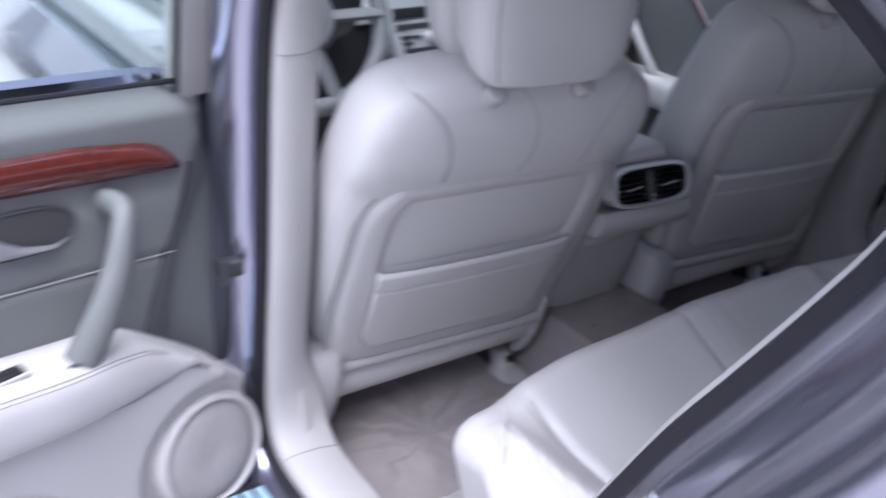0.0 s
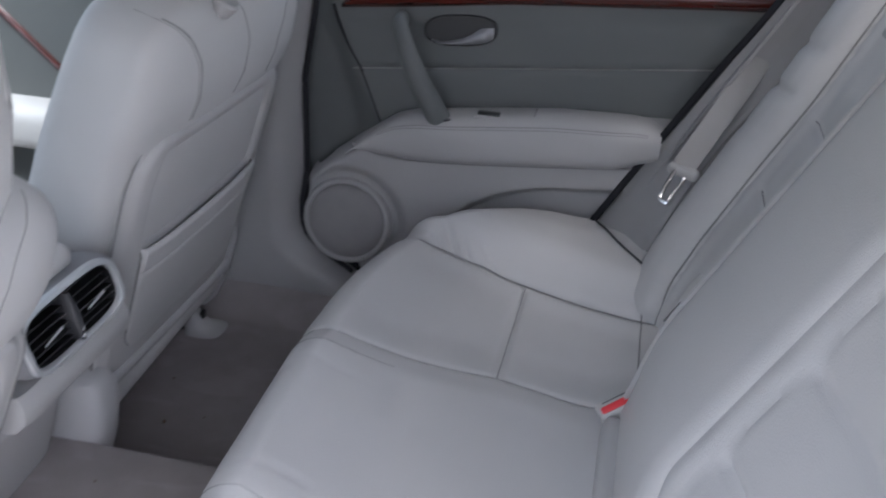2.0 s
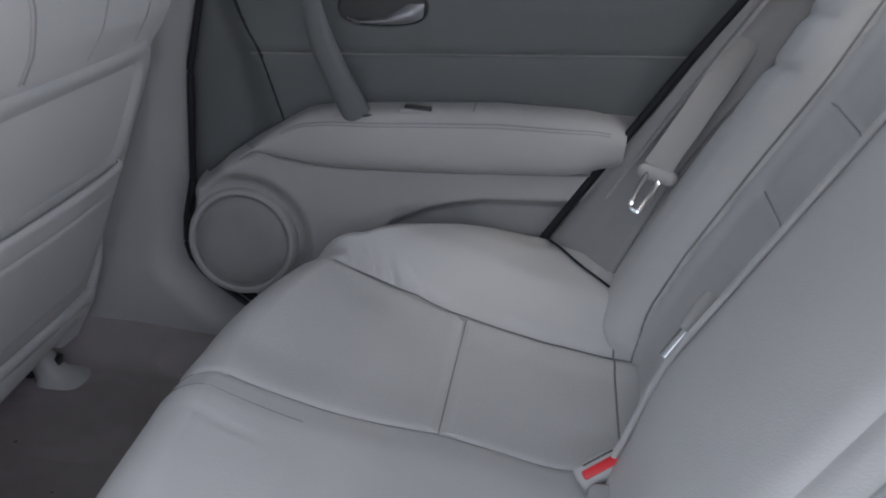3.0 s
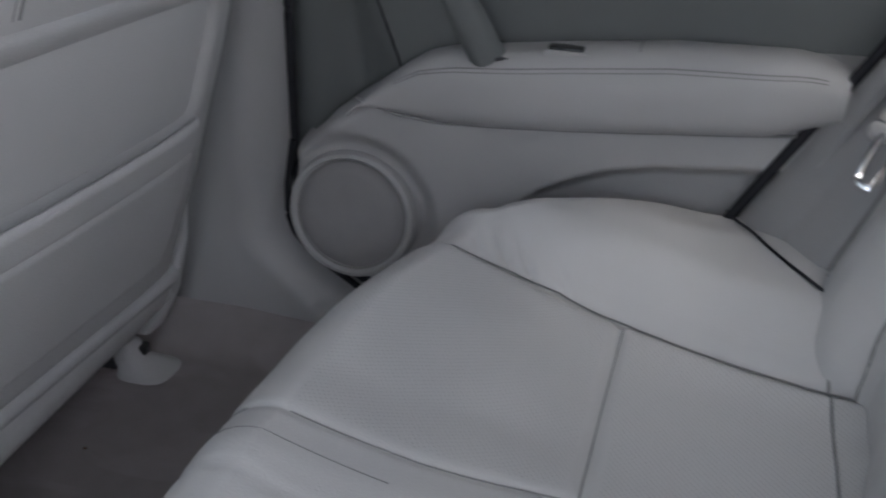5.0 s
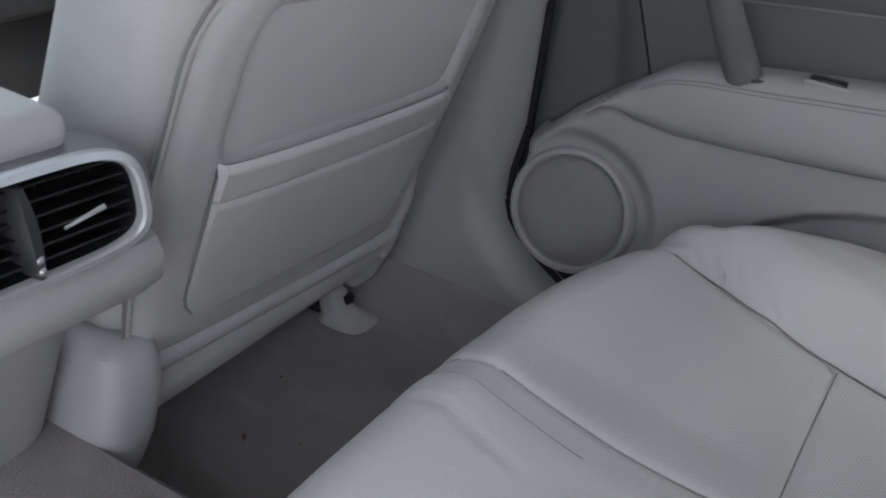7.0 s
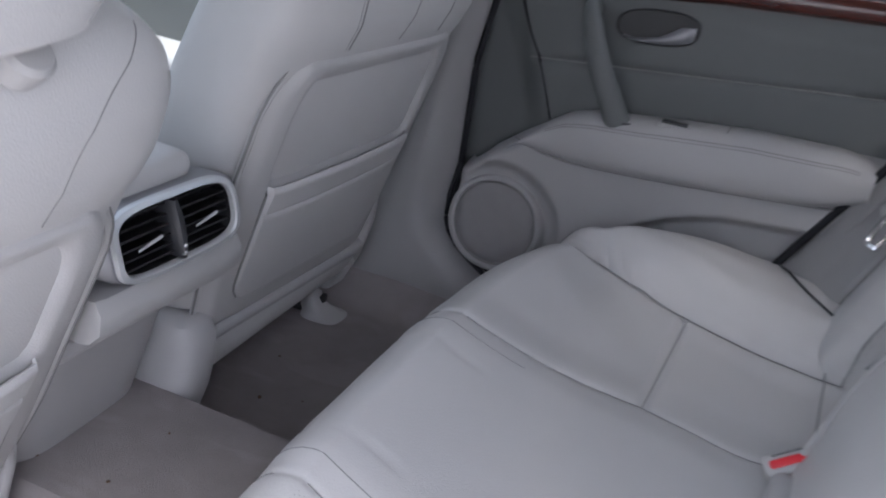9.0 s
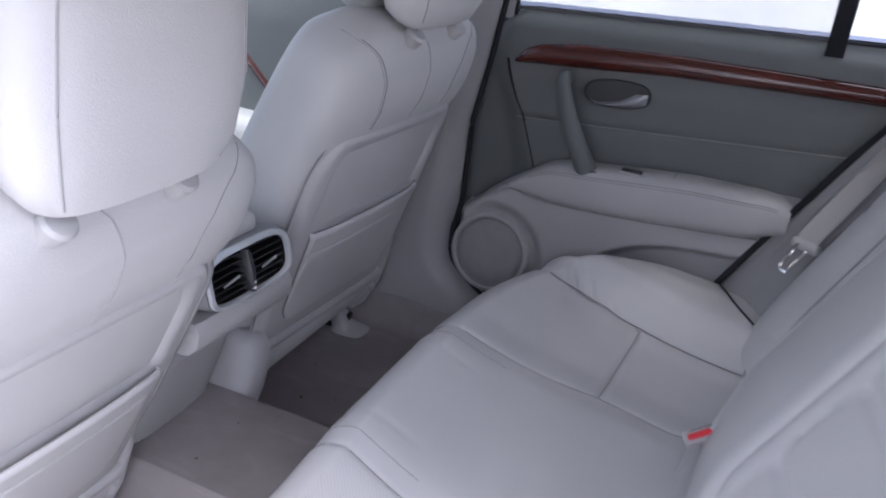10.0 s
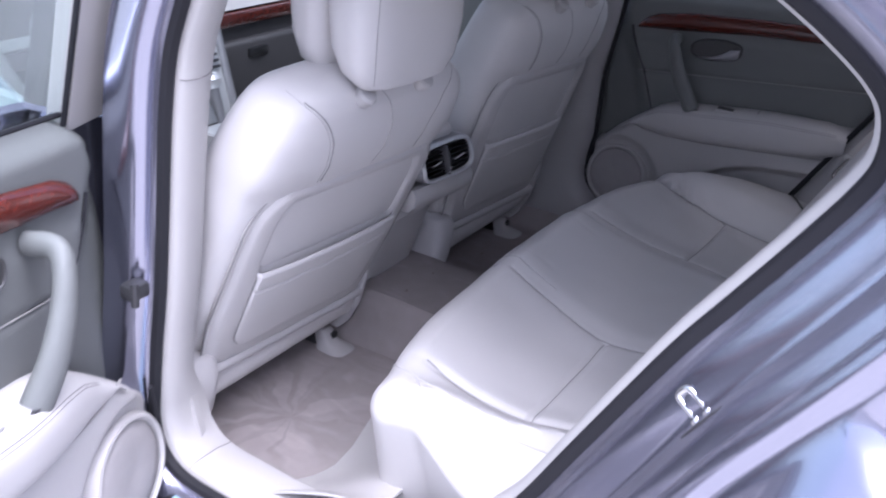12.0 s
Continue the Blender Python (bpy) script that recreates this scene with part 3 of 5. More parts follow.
def edge_of_insert(z):
    return steps(z, (0.60, 0.36), (0.68, 0.385), (0.72, 0.42), (0.78, 0.442), (0.90, 0.455), (1.0, 0.458), (1.12, 0.49), (1.22, 0.52))


def backrest(u, v):
    x, z = lerp(-0.60, 0.68, u), lerp(0.60, 1.22, v)
    w = abs(x - 0.042)
    shift = edge_of_insert(z) - 0.455
    w -= shift * ease(0.25, 0.42, w)
    o = 0.0
    if 0.16 < w < 0.44:
        for zz in (0.88, 0.983):
            o -= 0.005 * dent(z - zz, 0.006) * ease(0.44, 0.42, w)
        o += 0.006 * math.cos((z - 0.931) * math.pi / 0.103) ** 2 * ease(0.82, 0.88, z) * ease(0.44, 0.38, w)
    if 0.47 < w:
        for zz, a in ((0.995, 1.0), (1.055, 0.8), (0.93, 0.3)):
            o -= 0.006 * a * dent(z - zz + 0.15 * (w - 0.5), 0.007) * ease(0.465, 0.50, w)
    o -= 0.008 * dent(w - 0.452, 0.006)
    x, y, zz = back_point(0.042 + math.copysign(w, x - 0.042), z, o)
    return (lerp(-0.60, 0.68, u), y, zz)


part("backrest", sheet(backrest, 190, 130, -0.05), LEATHER, bench)


def insert_line(z, w0, w1, out):
    pts = []
    for k in range(25):
        w = lerp(w0, w1, k / 24)
        pts.append(back_point(0.042 + w, z, out))
    return pts


for z in (0.88, 0.983):
    part("seam", tube(insert_line(z, 0.16, 0.43, -0.0045), 0.0009, 6), SEAM, bench)
for side in (-1, 1):
    edge = []
    for k in range(49):
        z = lerp(0.655, 1.2, k / 48)
        p = backrest((0.642 + side * edge_of_insert(z)) / 1.28, (z - 0.60) / 0.62)
        edge.append((p[0], p[1] + 0.0005, p[2]))
    part("seam", tube(edge, 0.0016, 6), SEAM, bench)


def arm_rest(u, v):
    a, b = lerp(-1.15, 1.15, u), lerp(-1.1, 1.1, v)
    da, db = max(0, abs(a) - 1) * 0.3, max(0, abs(b) - 1) * 0.4
    x = 0.042 + max(-1, min(1, a)) * 0.105
    z = lerp(0.69, 1.16, (max(-1, min(1, b)) + 1) / 2)
    q = math.hypot(da, db)
    r = 0.03
    th = min(q / r, math.pi / 2)
    out = 0.042 - r * (1 - math.cos(th)) - max(0, q - r * math.pi / 2)
    if q > 0:
        x += math.copysign(r * math.sin(th) * da / q, a)
        z += math.copysign(r * math.sin(th) * db / q, b)
    lift = 0.034 * ease(0.03, -0.04, x) * ease(0.72, 0.84, z)
    return back_point(x, z, (out + 0.006 * (1 - (a / 1.15) ** 2)) * (0.15 + 0.85 * ease(0.67, 0.84, z)) - lift)


part("centre_section", sheet(arm_rest, 40, 60), LEATHER, bench, "padded fold-down centre section")


def wing(side):
    """The flat panel between the bolster's seam and the door."""
    def f(u, v):
        z = lerp(0.60, 1.22, v)
        w0 = steps(z, (0.60, 0.542), (0.68, 0.556), (0.80, 0.615), (0.90, 0.640), (1.0, 0.65), (1.22, 0.665))
        w = lerp(w0, 0.692, u)
        y = steps(u, (0.0, -0.613), (0.06, -0.600), (0.5, -0.572), (0.85, -0.540), (0.97, -0.533), (1.0, -0.545)) - 0.03 * ease(0.8, 1.1, z) * (1 - u)
        return (0.002 + side * w, y - (z - 0.67) * LEAN - 0.05 * max(0.0, z - 0.67) * u, z)
    return f


for side in (-1, 1):
    part("seam", tube([Vector(wing(side)(0.02, k / 30)) + Vector((0, 0.002, 0)) for k in range(31)], 0.0016, 6), SEAM, bench)
    if side > 0:
        part("piping", tube([Vector(back_point(0.042 + side * 0.134, z, 0.006 + 0.03 * ease(0.67, 0.84, z))) for z in [lerp(0.69, 1.18, k / 24) for k in range(25)]], 0.004, 8), VINYL, bench)
part("rear_filler", box(-0.15, 0.155, -0.665, -0.585, 0.655, 0.697, 0.012, 3, turn=pose(0, 0, 0, 8)), VINYL, bench, "flat grey pad behind the cushion")
for side in (-1, 1):
    fold = spline([(0.697, -0.53, 0), (0.64, -0.557, 0), (0.583, -0.587, 0), (0.52, -0.622, 0), (0.458, -0.655, 0)], 6)
    part("fold_gap", tube([(side * p.x, p.y, cushion_height(side * p.x, p.y, p.x - MID * side) + 0.002) for p in fold], 0.0016, 6), RUBBER, bench)
    if side > 0:
        seal = spline([(0.690, -0.502, 0.627), (0.690, -0.531, 0.684), (0.690, -0.582, 0.777), (0.692, -0.633, 0.868), (0.694, -0.686, 0.962), (0.696, -0.743, 1.055), (0.698, -0.825, 1.2)], 5)
        part("edge_seal", tube(seal, 0.0062, 8), RUBBER, bench, "black gap between door and backrest")
    # same vinyl as the seat; its shade is in the darker colour
    part("side_bolster", sheet(wing(side), 30, 50, -0.03 * side), SHADED_VINYL, bench, "grey vinyl side panel with its shade put into the colour")

# ---- front seats ----


HEAD_RINGS = tuple((s - 0.024, w, d) for s, w, d in ((0.543, 0.52, 0.2), (0.547, 0.70, 0.44), (0.558, 0.83, 0.68), (0.588, 0.94, 0.9), (0.64, 1.0, 1.0), (0.70, 0.97, 0.97), (0.735, 0.91, 0.86), (0.757, 0.77, 0.62), (0.764, 0.5, 0.3)))


def build_front_seat(xc, m, lean, foot, tilt, label):
    """A front seat from behind; m is 1 where its outer side is to the left."""
    sl, cl = math.sin(radians(lean)), math.cos(radians(lean))
    seat = thing("front_seat", label, "car seat", "front seats")

    def at(w, s, d):
        return Vector((xc + m * w, foot - sl * s - cl * d, 0.61 + cl * s - sl * d - tilt * m * w))

    def back_half(s):
        return steps(s, (-0.07, 0.20), (0.0, 0.235), (0.1, 0.25), (0.3, 0.262), (0.38, 0.260), (0.43, 0.254), (0.46, 0.246), (0.48, 0.234), (0.497, 0.212), (0.51, 0.18), (0.518, 0.14), (0.523, 0.09))

    def back_rear(s):
        return steps(s, (-0.07, -0.02), (0.0, 0.0), (0.345, 0.0), (0.365, 0.006), (0.40, 0.011), (0.45, 0.008), (0.49, -0.003), (0.51, -0.018), (0.519, -0.036), (0.523, -0.055))

    def back_front(s):
        return steps(s, (-0.07, -0.15), (0.1, -0.16), (0.4, -0.13), (0.49, -0.12), (0.515, -0.10), (0.523, -0.075))

    rings = []
    for k in range(60):
        s = lerp(-0.07, 0.523, math.sin(math.pi / 2 * k / 59))
        hw, rear, front = back_half(s), back_rear(s), back_front(s)
        mid, hd = (rear + front) / 2, (rear - front) / 2
        rings.append([at(a, s, mid + b) for a, b in oval(hw, hd, 72, 4.6)])
    part("backrest", loft(rings), LEATHER, seat, "light grey leather seat back")

    def panel_half(s):
        t = max(0.0, (s - 0.275) / 0.092)
        return 0.236 - 0.085 * (1 - math.sqrt(max(0.0, 1 - t * t))) - 0.02 * ease(0.1, -0.05, s)

    def panel_depth(w, s):
        hw = panel_half(s)
        edge = min(hw - abs(w), s + 0.045, 0.366 - s)
        d = -0.004 + 0.011 * ease(0, 0.018, edge) - 0.012 * (w / 0.236) ** 6
        inner = ease(0.19, 0.165, abs(w) + 0.25 * max(0, s - 0.29)) * ease(0.17, 0.215, s) * ease(0.352, 0.30, s)
        return d - 0.016 * inner

    def panel(u, v):
        s = lerp(-0.045, 0.366, v)
        w = lerp(-panel_half(s), panel_half(s), u)
        return at(w, s, panel_depth(w, s))

    part("back_panel", sheet(panel, 70, 80, 0.012 * m), VINYL, seat, "smooth grey back panel")

    def pocket(u, v):
        a = 2 * u - 1
        s = lerp(0.0, 0.190, v) + 0.004 * (1 - a * a) * v
        w = a * (0.177 + 0.007 * v - 0.045 + math.sqrt(max(0.0, 0.045 ** 2 - max(0.0, 0.045 - s) ** 2)))
        rise = (0.002 + 0.005 * v * v) * ease(0, 0.025, 1 - abs(a)) * ease(0, 0.03, v)
        base = panel_depth(w, min(s, 0.165))
        return at(w, s, base + 0.0015 + rise + 0.007 * (1 - a * a) * v - 0.0035 * dent(v - 0.78, 0.012) - 0.005 * ease(0.97, 1.0, v))

    part("map_pocket", sheet(pocket, 90, 60, 0.003 * m), LEATHER, seat, "grey leather map pocket")
    for u in (0.0, 1.0):
        part("seam", tube([pocket(u, k / 16) for k in range(1, 17)], 0.0016, 6), SEAM, seat)
    rim = [at(-panel_half(s), s, -0.011) for s in [lerp(-0.045, 0.364, k / 30) for k in range(31)]]
    rim += [at(panel_half(s), s, -0.011) for s in [lerp(0.364, -0.045, k / 30) for k in range(31)]]
    part("piping", tube(rim, 0.0042, 7), VINYL, seat)
    part("panel_joint", tube([p + (at(0, 0, 0.002) - at(0, 0, 0)) + (at(math.copysign(0.005, m * (p.x - xc)), 0.0, 0) - at(0, 0, 0)) + (at(0, 0.004 * ease(0.9, 0.96, p.z), 0) - at(0, 0, 0)) for p in rim], 0.0016, 6), SEAM, seat)
    bar = [at(lerp(-0.215, 0.215, k / 12), -0.045 - 0.008 * math.cos(math.pi * (k / 6 - 1)) * 0, 0.0) for k in range(13)]
    part("lower_rim", tube(bar, 0.013, 10), PLASTIC, seat)

    def skirt(u, v):
        w = lerp(-0.205, 0.205, u)
        return at(w, lerp(-0.05, -0.15, v), -0.004 - 0.045 * v)

    part("lower_trim", sheet(skirt, 16, 6, 0.012 * m), PLASTIC, seat)
    def back_surface(w, s, out=0.0):
        hw = back_half(s)
        rear, front = back_rear(s), back_front(s)
        mid, hd = (rear + front) / 2, (rear - front) / 2
        return at(w, s, mid + hd * max(0.0, 1 - min(1, abs(w) / hw) ** 4.6) ** (1 / 4.6) + out)

    # yoke seams, the outer ones stitched twice
    for side in (-1, 1):
        outer = [(p.x, p.y) for p in spline([(0.124, 0.367, 0), (0.126, 0.40, 0), (0.134, 0.44, 0), (0.153, 0.474, 0), (0.174, 0.494, 0), (0.19, 0.5035, 0)], 6)]
        for shift, r in ((0.0, 0.0011), (0.007, 0.0004)) if side == -m else ((0.0, 0.0006),):
            line = [back_surface(side * (w + shift), sv, 0.0002) for w, sv in outer]
            part("seam", tube(spline(line, 3), r, 6), SEAM, seat)
    inner = [(p.x, p.y) for p in spline([(0.004, 0.367, 0), (0.012, 0.41, 0), (0.008, 0.45, 0), (-0.012, 0.49, 0), (-0.042, 0.514, 0)], 6)]
    part("seam", tube([back_surface(m * dx, sv, 0.0002) for dx, sv in inner], 0.0010, 6), STITCH, seat)
    # head restraint on two posts
    lean = at(0, 0.94, 0.34) - at(0, 0, 0)
    for w in (-0.080, 0.072):
        part("post_collar", disc(at(w, 0.508, -0.007), lean, [(0.014, -0.012), (0.016, 0.0), (0.017, 0.006), (0.014, 0.0095), (0.008, 0.0105), (0.001, 0.0105)], 28), TRIM, seat, "pale plastic head restraint collar")
        part("post", tube([at(w, 0.50, -0.006), at(w, 0.57, -0.03)], 0.006, 10), STEEL, seat)
    upright = 0.40 if m > 0 else 0.26
    for name, mid, hw, hd, tag in (("head_restraint", -0.03, 0.138, 0.056, "light grey leather head restraint"), ("head_cushion", -0.105, 0.141, 0.043, "")):
        rings = []
        low = 0.022 if name == "head_cushion" else 0.0
        for s, kw, kd in HEAD_RINGS:
            drop = low * (0.74 - s) / 0.22
            rings.append([at(a, s - drop, mid - upright * (s - 0.55) + b) for a, b in oval(hw * kw, hd * kd, 56, 3.3)])
        part(name, loft(rings), LEATHER, seat, tag)
    for w in (-0.112, 0.112):
        line = []
        for k in range(25):
            s = lerp(0.54, 0.711, k / 24)
            kw, kd = steps(s, *[(r[0], r[1]) for r in HEAD_RINGS]), steps(s, *[(r[0], r[2]) for r in HEAD_RINGS])
            line.append(at(w * kw, s, -0.03 - upright * (s - 0.55) + 0.056 * kd * (1 - (0.112 / 0.138) ** 3.3) ** (1 / 3.3) + 0.0002))
        part("seam", tube(line, 0.0011, 6), STITCH, seat)
    # seat cushion, hinge covers and rail
    part("seat_cushion", box(xc - 0.26, xc + 0.26, 0.10, 0.62, 0.49, 0.63, 0.05, 4), LEATHER, seat)
    part("seat_frame", box(xc - 0.19, xc + 0.19, 0.22, 0.58, 0.475, 0.50, 0.01), DARK, seat)
    hx = xc - 0.234
    rings = [[Vector((hx + 0.10 * (z - 0.56) + a, y + b, z + 0.12 * -a)) for a, b in oval(0.037 * k, 0.052 * k, 28, 3.6)] for z, y, k in ((0.445, 0.135, 0.55), (0.462, 0.132, 0.72), (0.49, 0.127, 0.86), (0.53, 0.122, 0.97), (0.575, 0.12, 1.03), (0.605, 0.122, 1.0), (0.619, 0.124, 0.9), (0.626, 0.126, 0.66))]
    part("hinge_cover", loft(rings), PLASTIC, seat, "rounded grey plastic hinge cover")
    def bracket(z):
        y = 0.15 - 0.30 * (z - 0.47)
        hd = steps(z, (0.455, 0.012), (0.475, 0.026), (0.53, 0.036), (0.60, 0.034), (0.66, 0.02))
        return [Vector((xc + 0.222 + a, y + b, z)) for a, b in oval(0.011, hd, 20, 3)]

    part("side_bracket", loft([bracket(z) for z in (0.455, 0.462, 0.475, 0.50, 0.53, 0.56, 0.60, 0.64, 0.66)]), PLASTIC, seat, "grey plastic bracket under the seat back")
    part("bracket_bolt", disc((xc + 0.212, 0.113, 0.525), (-0.2, -1, 0.2), [(0.012, -0.01), (0.012, 0.006), (0.009, 0.010), (0.001, 0.011)], 18), PLASTIC, seat)
    xr = xc + 0.192
    post_rings = ((0.408, 0.128, 0.040, 0.046), (0.416, 0.128, 0.039, 0.045), (0.421, 0.134, 0.031, 0.034), (0.427, 0.148, 0.023, 0.023), (0.437, 0.158, 0.019, 0.019), (0.452, 0.165, 0.018, 0.018), (0.458, 0.167, 0.013, 0.013))
    part("rail_cover", loft([[Vector((xr + a, y + b, z)) for a, b in oval(hw, hd, 22, 3.2)] for z, y, hw, hd in post_rings]), DOOR_UPPER, seat, "grey plastic seat rail cover")
    part("rail_opening", box(xr - 0.001, xr + 0.018, 0.139, 0.155, 0.431, 0.449, 0.003), BLACK, seat)
    part("rail", box(xr - 0.018, xr + 0.018, 0.17, 0.6, 0.42, 0.45, 0.003), DARK, seat)
    return seat


build_front_seat(-0.370, 1, 23.5, 0.08, 0.045, "light grey leather driver's seat with a map pocket behind")
build_front_seat(0.376, -1, 17.5, 0.086, 0.065, "light grey leather passenger seat with a map pocket behind")

# ---- centre console ----
console = thing("centre_console", "grey centre console with rear air vents", "console")


def console_back(u, v):
    x, z = lerp(-0.114, 0.114, u), lerp(0.50, 0.79, v)
    a = 2 * u - 1
    return (x, 0.135 - 0.33 * (z - 0.51) + 0.045 * abs(a) ** 6, z)


part("back_panel", sheet(console_back, 24, 16, 0.02), PLASTIC, console)
for sx in (-1, 1):
    part("side_panel", sheet(lambda u, v: (-0.015 + sx * (0.112 - 0.01 * v), lerp(0.18 - 0.33 * (lerp(0.44, 0.80, v) - 0.51), 0.95, u), lerp(0.44, 0.80 - 0.05 * u, v)), 20, 8, 0.012), PLASTIC, console)
part("armrest_lid", box(-0.11, 0.062, 0.03, 0.32, 0.850, 0.884, 0.016, 4), LEATHER, console, "light grey padded console lid")
part("bin", box(-0.112, 0.080, 0.05, 0.34, 0.70, 0.852, 0.012, 3), PLASTIC, console)
part("top_plate", box(-0.098, 0.098, 0.32, 0.62, 0.735, 0.752, 0.005), SILVER, console, "silver console top plate")
VX, VY, VZ = -0.002, 0.006, 0.828


def vent_ring(hw, hd, y, n=56):
    """A ring of the drum-shaped vent, bulging towards the rear seats."""
    return [Vector((VX + a, VY + y + 0.25 * b + 4.0 * b * b, VZ + b - 0.05 * a)) for a, b in oval(hw, hd, n, 4.2)]


part("vent_surround", loft([vent_ring(0.094, 0.036, -0.004), vent_ring(0.0935, 0.0365, -0.008), vent_ring(0.0925, 0.036, -0.0105), vent_ring(0.087, 0.0315, -0.011), vent_ring(0.085, 0.0305, -0.0095), vent_ring(0.0845, 0.030, -0.004)], caps=False), SILVER, console, "satin silver vent surround")
part("vent_drum", loft([vent_ring(0.106, 0.030, 0.045), vent_ring(0.108, 0.0325, 0.03), vent_ring(0.1075, 0.034, 0.012), vent_ring(0.104, 0.035, 0.0), vent_ring(0.097, 0.0355, -0.006), vent_ring(0.0935, 0.035, -0.006)], caps=False), LEVER, console, "darker silver end of the vent drum")
well = loft([vent_ring(0.085, 0.0305, -0.006), vent_ring(0.084, 0.0295, 0.002), vent_ring(0.082, 0.0285, 0.036)], caps=False)
well.faces.new([well.verts.new(p) for p in vent_ring(0.0822, 0.0287, 0.035)])
part("vent_well", well, BLACK, console)
for k in range(6):
    b = -0.0235 + k * 0.0094
    half = 0.0825 - 0.006 * ease(0.014, 0.026, abs(b))
    y = VY + 0.25 * b + 4.0 * b * b
    part("vent_slat", box(-half, half, -0.002, 0.016, -0.0011, 0.0011, 0.0008, 1), BLACK, console, move=Matrix.Translation((VX, y, VZ + b)) @ pose(0, 0, 0, -12, 2.9, 0))
for k in range(18):
    x = VX - 0.074 + k * 0.0087
    part("vent_vane", box(x - 0.0006, x + 0.0006, VY + 0.016, VY + 0.03, VZ - 0.027 - 0.05 * (x - VX), VZ + 0.027 - 0.05 * (x - VX), 0), BLACK, console)
part("vent_divider", loft([[Vector((VX - 0.002 + a, VY + y + 0.25 * (z - VZ) + 4.0 * (z - VZ) ** 2, z)) for a, y in ((-w, -0.006), (-w * 0.5, -0.0125), (w * 0.5, -0.0125), (w, -0.006), (w, 0.012), (-w, 0.012))] for z, w in ((0.799, 0.003), (0.81, 0.006), (0.828, 0.0075), (0.842, 0.007), (0.856, 0.004))]), DARK, console)
for z in (0.804, 0.812):
    part("vent_button", disc((VX - 0.002, VY - 0.011 + 0.25 * (z - VZ) + 4.0 * (z - VZ) ** 2, z), (0, -1, 0.1), [(0.003, -0.002), (0.003, 0.0015), (0.0018, 0.0026), (0.0005, 0.0027)], 14), CHROME, console, "small chrome dot")
for x in (-0.049, 0.036):
    part("vent_tab", tube([(x + dx, VY - 0.0095, VZ - 0.05 * x + 0.12 * dx - 0.001) for dx in (-0.016, -0.008, 0.0, 0.008, 0.016)], lambda t: 0.0011 + 0.0006 * t, 8, flat=1.2), SILVER, console, "bright silver vent tab")
shelf = [(-0.003, 0.772), (-0.016, 0.770), (-0.023, 0.757), (-0.021, 0.736), (-0.008, 0.722), (0.06, 0.725), (0.07, 0.770)]
part("lower_shelf", loft([[Vector((x, y + 0.022 + g * 0.01, z + 0.014 - 0.05 * x)) for y, z in shelf] for x, g in ((-0.112, 1.2), (-0.109, 0.3), (-0.096, 0), (0.096, 0), (0.109, 0.3), (0.112, 1.2))]), TRIM, console, "pale grey ledge under the vents")

# ---- rear doors ----
SILL = [(0.03, 1.06), (-0.05, 1.08), (-0.36, 1.107), (-0.67, 1.134), (-0.80, 1.145)]


def sill_height(y):
    return steps(-y, *[(-a, b) for a, b in SILL])


def door_front(z):
    return steps(z, (0.45, 0.03), (0.7, 0.03), (0.85, 0.022), (0.95, 0.008), (1.02, -0.015), (1.06, -0.035), (1.09, -0.07))


